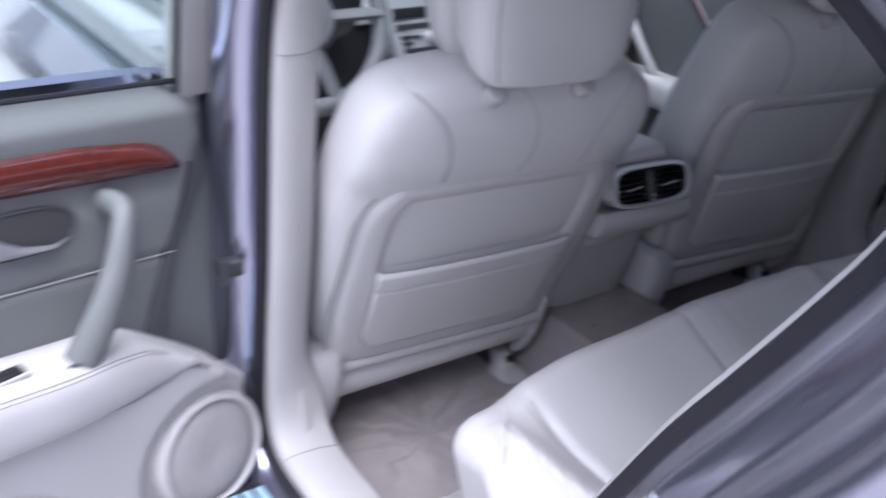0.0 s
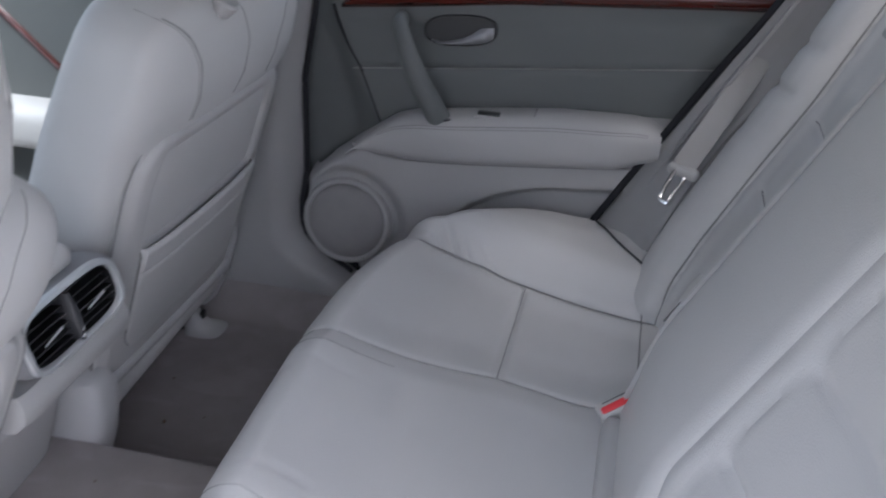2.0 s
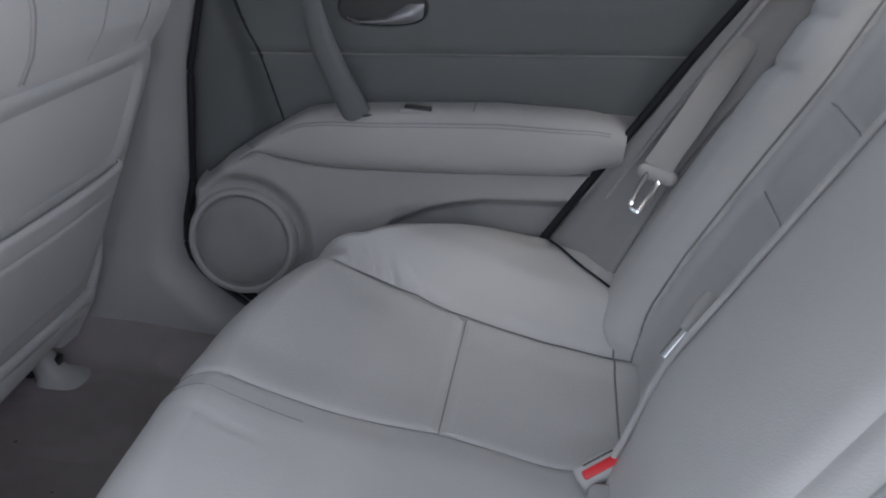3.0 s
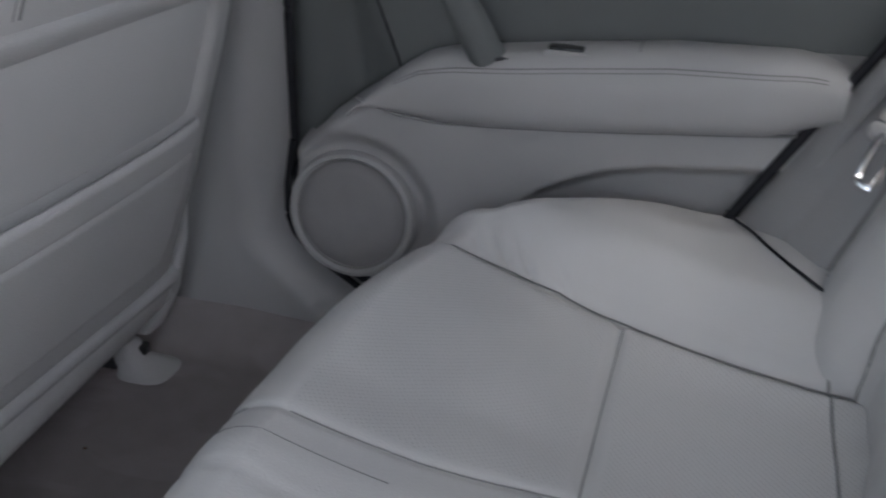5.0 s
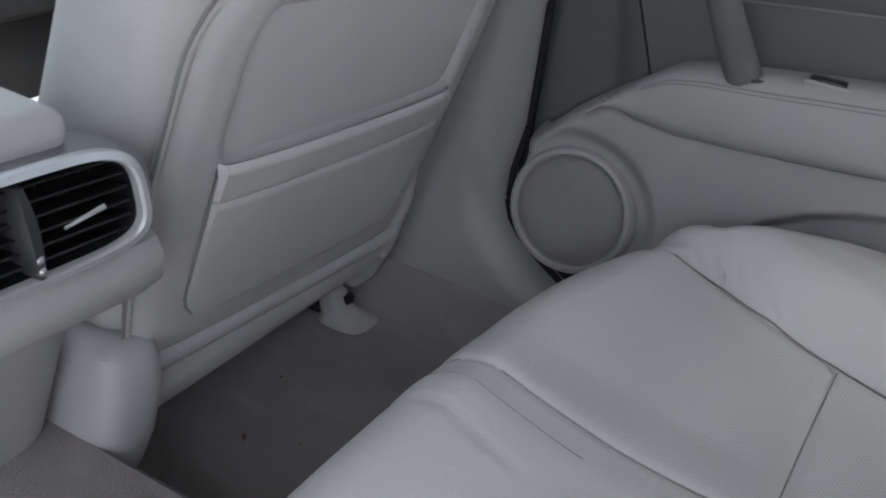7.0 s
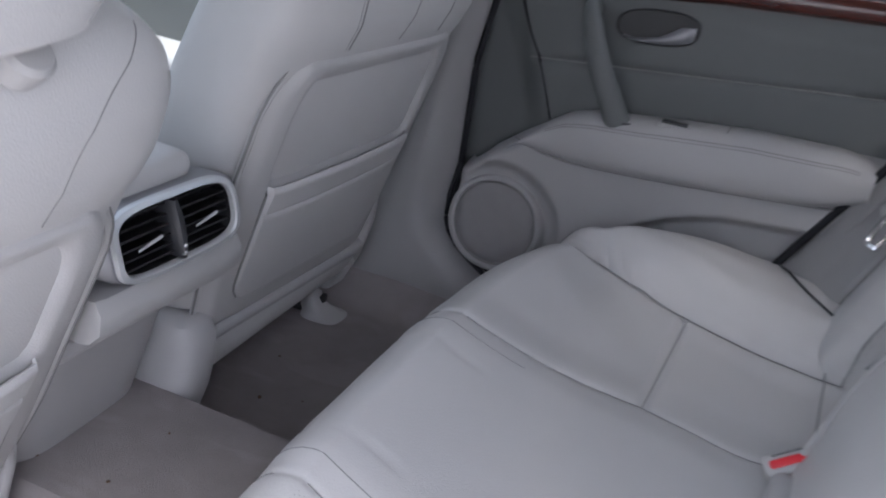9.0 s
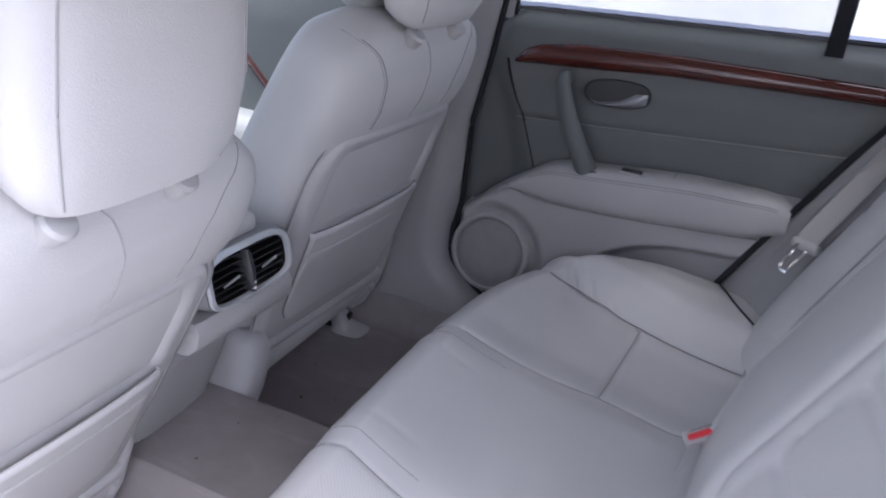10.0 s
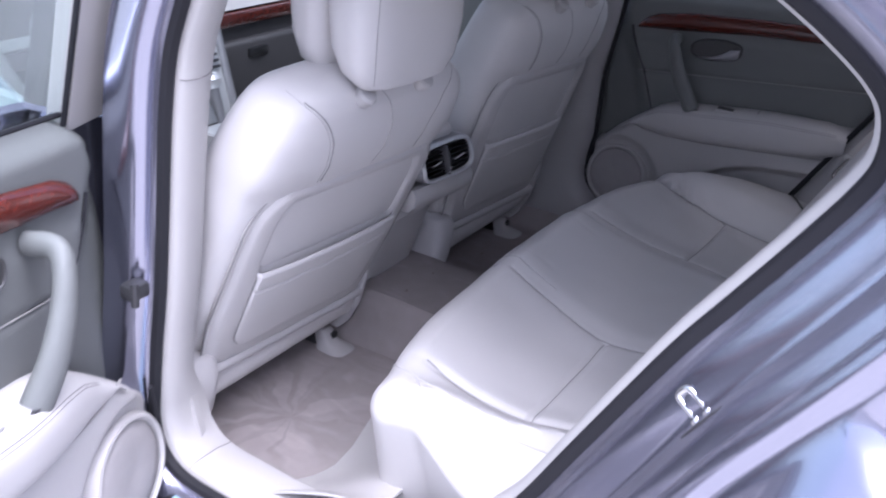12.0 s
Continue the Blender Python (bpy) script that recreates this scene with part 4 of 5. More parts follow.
def build_rear_door(move, label, open_side):
    door = thing("rear_door", label, "car door", "rear doors")

    def put(name, bm, mat, tag="", parent=door):
        return part(name, bm, mat, parent, tag, move)

    def upper(u, v):
        yf = door_front(lerp(0.66, 1.08, v))
        yr = -0.80
        y = lerp(yf, yr, u)
        z = lerp(0.66, sill_height(y), v)
        x = 0.75 + 0.025 * ease(0.93, 1.0, v) + 0.012 * ease(0.03, 0.0, u)
        seam_y = steps(z, (0.786, -0.144), (0.835, -0.125), (0.889, -0.103), (0.92, -0.086), (0.96, -0.066), (1.0, -0.056), (1.04, -0.03))
        x += 0.018 * ease(seam_y - 0.002, seam_y + 0.05, y)
        inset = ease(-0.06 + 0.15 * (z - 0.97), -0.075 + 0.15 * (z - 0.97), y) * ease(0.97, 0.95, z - 0.09 * (-y - 0.07))
        x -= 0.004 * inset
        zs = 0.885 + 0.11 * (-y - 0.09)
        x += 0.004 * dent(z - zs, 0.004) * inset
        return (x, y, z)

    put("upper_panel", sheet(upper, 110, 70, 0.02), DOOR_SOFT, "grey soft upper door panel")
    line = spline([(0.748, -0.056, 0.992), (0.748, -0.066, 0.96), (0.748, -0.085, 0.92), (0.748, -0.103, 0.889), (0.748, -0.125, 0.835), (0.748, -0.146, 0.78)], 6)
    put("panel_seam", tube(line, 0.0026, 6), RUBBER)
    line = [(0.7475, y, 0.885 + 0.11 * (-y - 0.09)) for y in (-0.09, -0.3, -0.5, -0.7)]
    put("panel_seam", tube(line, 0.0014, 6), SEAM)

    def wood(u, v):
        y = lerp(-0.07, -0.80, u)
        lo = steps(-y, (0.07, 0.988), (0.2, 1.002), (0.362, 1.022), (0.7, 1.047), (0.8, 1.052))
        hi = steps(-y, (0.07, 0.994), (0.09, 1.018), (0.12, 1.031), (0.2, 1.046), (0.352, 1.06), (0.69, 1.078), (0.8, 1.082))
        z = lerp(lo, hi, v)
        return (0.7475 - 0.013 * math.sin(math.pi * v) ** 0.6 * ease(0.0, 0.03, u), y, z)

    put("wood_trim", sheet(wood, 60, 12, 0.006), WOOD, "dark red polished wood trim strip")

    def crest(y):
        return steps(-y, (0.0, 0.692), (0.030, 0.699), (0.048, 0.716), (0.064, 0.734), (0.11, 0.771), (0.147, 0.797), (0.18, 0.815), (0.22, 0.826), (0.34, 0.843), (0.45, 0.856), (0.62, 0.862), (0.8, 0.865))

    def front_edge(z):
        return steps(z, (0.42, -0.22), (0.50, -0.115), (0.516, -0.09), (0.532, -0.064), (0.552, -0.037), (0.573, -0.019), (0.597, -0.0105), (0.64, -0.011), (0.71, -0.023))

    def lower(u, v):
        z = lerp(0.42, crest(lerp(-0.012, -0.80, u)), v)
        y = lerp(front_edge(z), (-0.551 - 0.55 * (z - 0.677)) if not open_side else -0.80, u ** 1.15)
        z = lerp(0.42, crest(y), v)
        x = 0.695 - 0.004 * dent(z - 0.74, 0.07) + 0.02 * ease(0.62, 0.45, z)
        x += 0.05 * (1 - math.sqrt(max(0.0, 1 - (max(0.0, v - 0.93) / 0.07) ** 2))) + 0.016 * ease(0.03, 0.0, u)
        top = steps(-y, (0.2, 0.52), (0.245, 0.60), (0.285, 0.652), (0.32, 0.684), (0.36, 0.707), (0.40, 0.722), (0.444, 0.733), (0.555, 0.745), (0.66, 0.75))
        inside = ease(top + 0.004, top - 0.022, z) * ease(-0.22, -0.30, y)
        x += 0.035 * inside
        ring = math.hypot(y + 0.0955, z - 0.616)
        x += 0.014 * ease(0.112, 0.088, ring)
        return (x, y, z)

    put("front_gap", tube([(0.703, front_edge(z) + 0.0035, z) for z in [lerp(0.505, 0.70, k / 40) for k in range(41)]], 0.0042, 6), RUBBER)
    put("lower_panel", sheet(lower, 170, 110, 0.02), DOOR_UPPER, "grey moulded lower door panel with map pocket")

    def pod(y):
        g = ease(-0.09, -0.32, y)
        e = ease(-0.625, -0.545, y)
        top = crest(y) - 0.006 + 0.014 * ease(-0.08, -0.2, y) - 0.012 * (1 - e) ** 2
        low = steps(-y, (0.09, 0.742), (0.105, 0.757), (0.12, 0.757), (0.15, 0.749), (0.2, 0.747), (0.28, 0.754), (0.38, 0.764), (0.57, 0.785), (0.65, 0.795))
        inner = 0.6895 - 0.0265 * max(g, 0.16 * ease(-0.09, -0.13, y)) * (0.45 + 0.55 * e)
        hz = max(0.004, (top - low) / 2) * (0.85 + 0.15 * e)
        return [Vector(((inner + 0.76) / 2 + a, y, top - hz + b)) for a, b in oval((0.76 - inner) / 2, hz, 40, 2.8)]

    put("armrest", loft([pod(lerp(-0.092, -0.622, k / 70)) for k in range(71)]), ARMREST, "light grey padded armrest")
    for mix in (0.15, 0.55):
        stitch = []
        for k in range(31):
            ring_pts = pod(lerp(-0.15, -0.60, k / 30))
            stitch.append(ring_pts[15].lerp(ring_pts[17], mix) + Vector((-0.0002, 0, 0)))
        put("armrest_stitching", tube(stitch, 0.0008, 6), SEAM)
    low_line = [(0.6895, y, steps(-y, (0.09, 0.772), (0.10, 0.772), (0.12, 0.765), (0.15, 0.756), (0.2, 0.752), (0.28, 0.757), (0.38, 0.766), (0.57, 0.787), (0.65, 0.797))) for y in [lerp(-0.105, -0.585, k / 50) for k in range(51)]]
    put("armrest_seam", tube(low_line, 0.0019, 6), SEAM)
    sw = box(0.684, 0.706, -0.364, -0.317, 0.845, 0.8515, 0.002)
    switch = put("window_switch", sw, DOOR_UPPER)
    put("switch_rocker", box(0.6865, 0.7035, -0.359, -0.321, 0.849, 0.8545, 0.0025), BLACK, "black window switch", switch)
    put("ashtray_seam", box(0.690, 0.73, -0.4165, -0.415, 0.846, 0.8612, 0.0004), SEAM)

    grip = spline([(0.742, -0.178, 0.980), (0.706, -0.182, 0.984), (0.69, -0.190, 0.970), (0.682, -0.207, 0.93), (0.682, -0.233, 0.88), (0.692, -0.258, 0.832)], 8)
    put("pull_handle", tube(grip, lambda t: 0.0115 + 0.004 * t, 16, flat=1.25), DOOR_SOFT, "curved grey door pull handle")
    put("pull_recess", loft([[Vector((0.692 + a, -0.262 + b, z)) for a, b in oval(0.012, 0.022, 20, 3)] for z in (0.832, 0.838)]), DARK)

    def dish(k, depth):
        return [Vector((0.7445 + depth, -0.275 + a * k, 0.971 + b * k - 0.08 * a)) for a, b in oval(0.062, 0.026, 32, 2.6)]

    bezel = put("release_bezel", loft([dish(1.0, 0.004), dish(1.0, -0.002), dish(0.97, -0.003), dish(0.93, -0.001), dish(0.88, 0.006)]), RECESS)
    put("release_recess", loft([dish(0.93, -0.0015), dish(0.86, 0.004)]), RECESS, "dark recess of the release", bezel)

    def paddle(u, v):
        a = lerp(0.048, -0.056, u)
        low = -0.023 * max(0.0, 1 - abs(a / 0.0605) ** 2.6) ** (1 / 2.6)
        high = min(-low * 0.85, steps(u, (0.0, -0.020), (0.3, -0.016), (0.5, -0.012), (0.66, -0.004), (0.8, 0.006), (1.0, 0.006)))
        b = lerp(low, max(high, low + 0.002), v)
        return (0.7425 - 0.009 * math.sin(math.pi * min(1, 0.1 + 0.8 * v)) * ease(0.0, 0.2, u) * ease(1.02, 0.85, u), -0.275 + a, 0.971 + b - 0.08 * a)

    put("release_lever", sheet(paddle, 28, 10, 0.003), LEVER, "bright metal door release lever", bezel)

    face = Vector((-1, 0.0, 0.12))
    ring = put("speaker_ring", disc((0.694, -0.0955, 0.616), face, [(0.069, -0.006), (0.0705, 0.004), (0.0735, 0.0075), (0.078, 0.0065), (0.0815, 0.001), (0.0825, -0.012)], 48), DOOR_UPPER, "round grey speaker surround")
    put("speaker_grille", disc((0.694, -0.0955, 0.616), face, [(0.0685, -0.008), (0.0685, 0.0), (0.066, 0.0025), (0.05, 0.0055), (0.024, 0.0070), (0.016, 0.0055), (0.001, 0.005)], 48), GRILLE, "grey fabric-like speaker grille", ring)

    around_ring = [Vector((0.694, -0.0955, 0.616)) + face.normalized() * 0.0025 + 0.0692 * (math.cos(2 * math.pi * k / 48) * Vector((0, 1, 0)) + math.sin(2 * math.pi * k / 48) * Vector((0.119, 0, 0.993))) for k in range(48)]
    put("speaker_groove", tube(around_ring, 0.0018, 6, closed=True), SEAM, "", ring)

    # window, frame and outer skin
    def pane(u, v):
        y = lerp(-0.045, -0.60, u)
        zl = sill_height(y) - 0.02
        return (0.785 - 0.10 * v, y, lerp(zl, 1.395, v))

    put("window_glass", sheet(pane, 8, 6), GLASS if open_side else PRIVACY, "clear side window glass" if open_side else "lightly tinted side window glass")

    def post(y0, y1):
        return lambda u, v: (0.772 - 0.10 * v, lerp(y0, y1, u) - (0.045 * v if y0 > -0.3 else 0), lerp(1.06, 1.40, v))

    put("window_post", sheet(post(0.03, -0.045), 4, 10, 0.03), DOOR_UPPER, "grey front window post")
    put("glass_channel", tube([(0.774, -0.05, 1.07), (0.672, -0.095, 1.40)], 0.004, 6), RUBBER)
    put("window_bar", sheet(post(-0.60, -0.63), 3, 6, 0.02), RUBBER, "black quarter window bar")
    put("belt_seal", tube([(0.778, lerp(-0.05, -0.78, k / 10), sill_height(lerp(-0.05, -0.78, k / 10)) + 0.002) for k in range(11)], 0.0035, 6), RUBBER)

    def quarter(u, v):
        y = lerp(-0.63, -0.78, u)
        return (0.785 - 0.10 * v, y, lerp(sill_height(y) - 0.02, 1.39 - 0.1 * u, v))

    put("quarter_glass", sheet(quarter, 4, 4), GLASS if open_side else PRIVACY)

    def skin(u, v):
        y, z = lerp(0.05, -0.82, u), lerp(0.36, 1.10, v)
        return (0.85 + 0.035 * math.sin(math.pi * (v * 0.8 + 0.1)) - 0.03 * ease(0.9, 1.0, v), y, lerp(0.36, sill_height(y), v))

    put("outer_skin", sheet(skin, 20, 14, 0.012), PAINT, "blue-grey painted outer door skin")
    put("door_edge", sheet(lambda u, v: (lerp(0.755, 0.85, u), 0.045 - 0.005 * u, lerp(0.40, 1.05, v)), 3, 8, 0.012), PAINT)
    put("bottom_edge", box(0.72, 0.85, -0.6, 0.04, 0.39, 0.43, 0.01), PAINT)
    if not open_side:
        def shade(u, v):
            y = lerp(-0.05, -0.60, u)
            return (0.768 - 0.10 * v, y, lerp(sill_height(y), 1.38, v))
        put("sunshade", sheet(shade, 6, 6), MESH, "fine mesh sunshade drawn up the window")
    return door


build_rear_door(Matrix.Identity(4), "closed grey rear door with wood strip and speaker", False)
HINGE, SWING = Vector((-0.74, 0.04, 0.8)), -72.0
open_move = Matrix.Translation(HINGE + Vector((0.048, 0.064, -0.031))) @ pose(0, 0, 0, 0, 0, SWING) @ Matrix.Scale(1.109, 4) @ Matrix.Translation(-HINGE) @ Matrix.Diagonal((-1, 1, 1, 1))
build_rear_door(open_move, "wide open rear door with red-brown wood strip and speaker", True)

# ---- far pillar ----
def far_pillar(u, v):
    z = lerp(0.45, 1.40, v)
    y0 = steps(z, (0.45, -0.22), (0.50, -0.11), (0.516, -0.085), (0.532, -0.058), (0.552, -0.031), (0.573, -0.013), (0.597, -0.005), (0.66, -0.008), (0.865, -0.008), (1.0, -0.03), (1.4, -0.075))
    y1 = steps(z, (0.45, 0.30), (0.8, 0.2), (1.4, 0.1))
    x = 0.728 - 0.05 * math.sin(math.pi * min(0.5, u * 2.2)) - 0.012 * ease(0.62, 0.46, z) - 0.06 * ease(1.0, 1.4, z)
    return (x, lerp(y0, y1, u), z)


part("b_pillar_trim", sheet(far_pillar, 24, 40, -0.015), SHADED_VINYL, body, "grey plastic trim on the far centre pillar")
part("door_seal", tube([(0.722, steps(z, (0.45, -0.22), (0.50, -0.11), (0.516, -0.085), (0.532, -0.058), (0.552, -0.031), (0.573, -0.013), (0.597, -0.005), (0.66, -0.008), (0.865, -0.008), (1.0, -0.03), (1.4, -0.075)) - 0.004, z) for z in [lerp(0.49, 1.3, k / 90) for k in range(91)]], 0.0055, 8), RUBBER, body, "black seal along the far door")
part("near_pillar_trim", sheet(lambda u, v: ((-0.648 - 0.012 * math.sin(math.pi * u)) - 0.0 * v, lerp(steps((z := lerp(0.44, 1.40, v)), (0.44, 0.0), (0.62, 0.055), (0.8, 0.06), (1.4, -0.05)), 0.17, u), z), 12, 30, 0.015), TRIM, body)

# ---- seat belt ----
belt = thing("seat_belt", "grey webbing seat belt hanging over the rear backrest", "seat belt", "seat belts")
strap_a, strap_b = Vector((0.607, -0.657, 0.838)), Vector((0.722, -0.80, 1.10))
strap_w = Vector((0.50, 0.80, 0.33)) * 0.0185
part("webbing", sheet(lambda u, v: strap_a.lerp(strap_b, v) + strap_w * (2 * u - 1) + Vector((0, 0, -0.004 * math.sin(math.pi * v))), 6, 20, 0.0018), WEBBING, belt)
part("tongue_cover", box(0.578, 0.632, -0.668, -0.650, 0.823, 0.841, 0.008, 4, turn=pose(0, 0, 0, 0, 0, 57)), BUCKLE, belt, "pale plastic belt tongue cover")
blade = [strap_w * a * 0.45 + Vector((0.602, -0.655, 0.831)).lerp(Vector((0.566, -0.634, 0.797)), t) for a, t in ((-1, 0.0), (-1, 0.85), (-0.6, 1.0), (0.6, 1.0), (1, 0.85), (1, 0.0))]
part("tongue", tube(spline(blade, 4, closed=True), 0.0036, 8, closed=True), STEEL, belt, "steel belt tongue blade")
spare = thing("seat_belt", "pale tongue of the centre seat belt stowed on the backrest", "seat belt", "seat belts")
part("tongue_cover", tube([(0.262, -0.681, 0.844), (0.254, -0.672, 0.830), (0.245, -0.66, 0.812)], lambda t: 0.0075 + 0.002 * math.sin(math.pi * t), 12), BUCKLE, spare)
part("tongue", tube([(0.246, -0.66, 0.813), (0.235, -0.643, 0.788)], 0.0045, 8, flat=0.4), STEEL, spare, "steel belt tongue blade")



def build_buckle(face, axis, wide, label):
    """A buckle whose end with the button looks along axis."""
    b = thing("belt_buckle", label, "seat belt buckle", "seat belt buckles")
    zz = Vector(axis).normalized()
    xx = Vector(wide)
    xx = (xx - zz * xx.dot(zz)).normalized()
    yy = zz.cross(xx)
    m = Matrix((xx, yy, zz)).transposed().to_4x4()
    m.translation = Vector(face)
    part("housing", box(-0.026, 0.026, -0.0125, 0.0125, -0.06, 0.0, 0.006, 4), BUCKLE, b, move=m)
    part("release_button", box(-0.0205, 0.0205, -0.006, 0.004, -0.01, 0.0022, 0.003, 2), RED, b, "red release button", move=m)
    part("tongue_slot", box(-0.016, 0.016, 0.0066, 0.0088, -0.01, 0.0006, 0.001, 1), DARK, b, move=m)
    return b


build_buckle((0.170, -0.599, 0.703), (-0.55, 0.25, 0.8), (0.55, -0.8, 0), "pale belt buckle with red button between cushions")
build_buckle((-0.128, -0.611, 0.715), (-0.35, 0.2, 0.9), (0.2, -1, 0), "pale belt buckle with red button on the bench")
build_buckle((-0.238, -0.577, 0.689), (-0.05, 0.95, 0.12), (0.83, 0.1, -0.55), "pale belt buckle with red button beside the centre section")

# ---- dashboard ----
dash = thing("dashboard", "dark dashboard with silver centre stack", "dashboard")
part("main_panel", loft([[Vector((x, y, z)) for y, z in ((0.80, 0.60), (0.79, 0.80), (0.81, 0.94), (0.88, 1.0), (1.1, 1.0), (1.15, 0.60))] for x in (-0.74, -0.4, 0, 0.4, 0.74)]), DASH, dash)
part("lower_panel", box(-0.72, 0.72, 0.80, 1.1, 0.44, 0.66, 0.03), DASH, dash)
def stack_at(x, z, out=0.0):
    v = (z - 0.74) / 0.27
    return (x, lerp(0.66, 0.775, v) - 0.012 * math.cos(x / 0.12 * math.pi / 2) - out, z)


def stack_box(x0, x1, z0, z1, out, r=0.0015):
    z = (z0 + z1) / 2
    y = stack_at((x0 + x1) / 2, z)[1]
    return box(x0, x1, y - out, y + 0.006, z0, z1, r, 2, turn=pose(0, 0, 0, -18))


part("stack_panel", sheet(lambda u, v: stack_at(lerp(-0.122, 0.122, u) * lerp(0.70, 1.0, v), lerp(0.74, 1.01, v)), 16, 20, 0.02), SILVER, dash, "silver centre stack")
for side in (-1, 1):
    part("stack_edge", tube([stack_at(side * 0.118 * lerp(0.70, 1.0, k / 12), lerp(0.74, 1.01, k / 12), 0.003) for k in range(13)], 0.011, 10), LEVER, dash, "rounded silver edge of the centre stack")
part("display", stack_box(-0.085, 0.085, 0.962, 0.986, 0.004), BLACK, dash, "dark audio display")
part("disc_slot", stack_box(-0.082, 0.082, 0.942, 0.953, 0.004), DARK, dash, "dark slot under the display")
part("climate_band", stack_box(-0.07, 0.078, 0.893, 0.903, 0.005), DARK, dash)
for z, xs in ((0.972, (-0.06, 0.06)), (0.925, (-0.062, -0.034, 0.034, 0.062)), (0.912, (-0.06, 0.06)), (0.879, (-0.066, 0.066)), (0.866, (-0.066, 0.066)), (0.853, (-0.066, 0.066))):
    for x in xs:
        part("button", stack_box(x - 0.012, x + 0.012, z - 0.0035, z + 0.0035, 0.007), PLASTIC if z > 0.95 else DARK, dash)
part("tuning_knob", disc(stack_at(0.0, 0.922, 0.002), (0, -1, 0.35), [(0.014, 0), (0.013, 0.012), (0.010, 0.014), (0.001, 0.014)], 24), SILVER, dash, "small silver knob")
for x in (-0.062, 0.062):
    part("dash_vent", box(x - 0.048, x + 0.048, 0.775, 0.80, 1.0, 1.035, 0.006, 2), BLACK, dash, "dark centre air vent")
part("glovebox", box(0.18, 0.68, 0.772, 0.81, 0.66, 0.87, 0.012, 3), DASH, dash, "dark glovebox lid")
part("glovebox_latch", box(0.255, 0.325, 0.764, 0.776, 0.825, 0.85, 0.004, 2), BLACK, dash, "black glovebox latch")
part("upper_pad", loft([[Vector((x, y, z)) for y, z in ((0.80, 0.945), (0.815, 0.975), (0.88, 1.005), (1.0, 1.01), (1.1, 1.005), (1.1, 0.95))] for x in (-0.72, -0.3, 0.2, 0.72)]), VINYL, dash, "grey padded dashboard top")
part("wood_trim", box(0.16, 0.70, 0.785, 0.81, 0.905, 0.94, 0.008, 2), WOOD, dash, "dark red wood strip")
part("knob", disc(stack_at(0.0, 0.866), (0, -1, 0.35), [(0.028, 0), (0.028, 0.012), (0.022, 0.016), (0.020, 0.030), (0.016, 0.033), (0.001, 0.032)], 32), SILVER, dash, "silver rotary control knob")
WHEEL = material("wheel_leather", (0.19, 0.195, 0.195), 0.5, grain=0.3, grain_size=600)
part("instrument_hood", loft([[Vector((-0.36 + a, y, z + b)) for a, b in oval(hw, hd, 32, 3.0)] for y, z, hw, hd in ((0.735, 1.03, 0.165, 0.085), (0.725, 1.03, 0.185, 0.10), (0.80, 1.02, 0.20, 0.115), (0.95, 0.97, 0.20, 0.13))]), DARK, dash, "dark instrument hood behind the wheel")
wheel = thing("steering_wheel", "dark grey leather steering wheel", "steering wheel")
WC, WN = Vector((-0.35, 0.66, 1.005)), Vector((0, -0.91, 0.41))
ws, wo = Vector((1, 0, 0)), Vector((0, 0.41, 0.91))
part("rim", tube([WC + 0.178 * (math.cos(2 * math.pi * k / 48) * ws + math.sin(2 * math.pi * k / 48) * wo) for k in range(48)], 0.019, 12, closed=True), WHEEL, wheel)
part("hub", disc(WC, WN, [(0.075, -0.03), (0.075, 0.0), (0.06, 0.02), (0.02, 0.028), (0.001, 0.028)], 28), WHEEL, wheel)
for a, thick in ((0, 0.024), (180, 0.024), (255, 0.022), (285, 0.022)):
    way = math.cos(radians(a)) * ws + math.sin(radians(a)) * wo
    part("spoke", tube([WC + 0.06 * way, WC + 0.12 * way, WC + 0.172 * way], thick, 10, flat=0.5), WHEEL, wheel)
shifter = thing("gear_shifter", "silver topped gear shifter on the console", "gear shifter")
part("lever", tube([(0.0, 0.61, 0.74), (0.0, 0.63, 0.79), (0.0, 0.65, 0.835)], lambda t: 0.009 + 0.008 * t, 12), LEVER, shifter)
part("grip", loft([[Vector((a, 0.652 + b, z)) for a, b in oval(0.021 * k, 0.026 * k, 18, 2.5)] for z, k in ((0.825, 0.7), (0.838, 1), (0.852, 1), (0.862, 0.6))]), SILVER, shifter)

# ---- front passenger door, closed ----
fdoor = thing("front_door", "closed grey front passenger door with wood strip", "car door")
part("inner_panel", sheet(lambda u, v: (0.745 + 0.03 * ease(0.92, 1, v), lerp(0.10, 1.05, u), lerp(0.44, 1.06, v)), 12, 12, 0.02), DOOR_SOFT, fdoor)
part("wood_trim", sheet(lambda u, v: (0.738 - 0.014 * math.sin(math.pi * v), lerp(0.40, 0.66, u) + 0.03 * v, lerp(0.76, 1.0, u) + 0.05 * v), 16, 8, 0.005), WOOD, fdoor, "dark red wood trim")
part("armrest", box(0.655, 0.75, 0.15, 0.82, 0.68, 0.765, 0.028, 4), LEATHER, fdoor)
part("pull_handle", tube(spline([(0.74, 0.84, 0.93), (0.70, 0.81, 0.90), (0.685, 0.75, 0.84), (0.69, 0.68, 0.76)], 6), 0.013, 10), PLASTIC, fdoor)
part("outer_skin", sheet(lambda u, v: (0.87 - 0.03 * v, lerp(0.06, 1.1, u), lerp(0.36, 1.06, v)), 10, 6, 0.012), PAINT, fdoor)
part("window_glass", sheet(lambda u, v: (lerp(0.80, 0.70, v), lerp(0.06, 1.15 - 0.6 * v, u), lerp(1.05, 1.41, v)), 6, 6), PRIVACY, fdoor)
fd2 = thing("front_door", "closed blue-grey driver's door seen beyond the pillar", "car door")
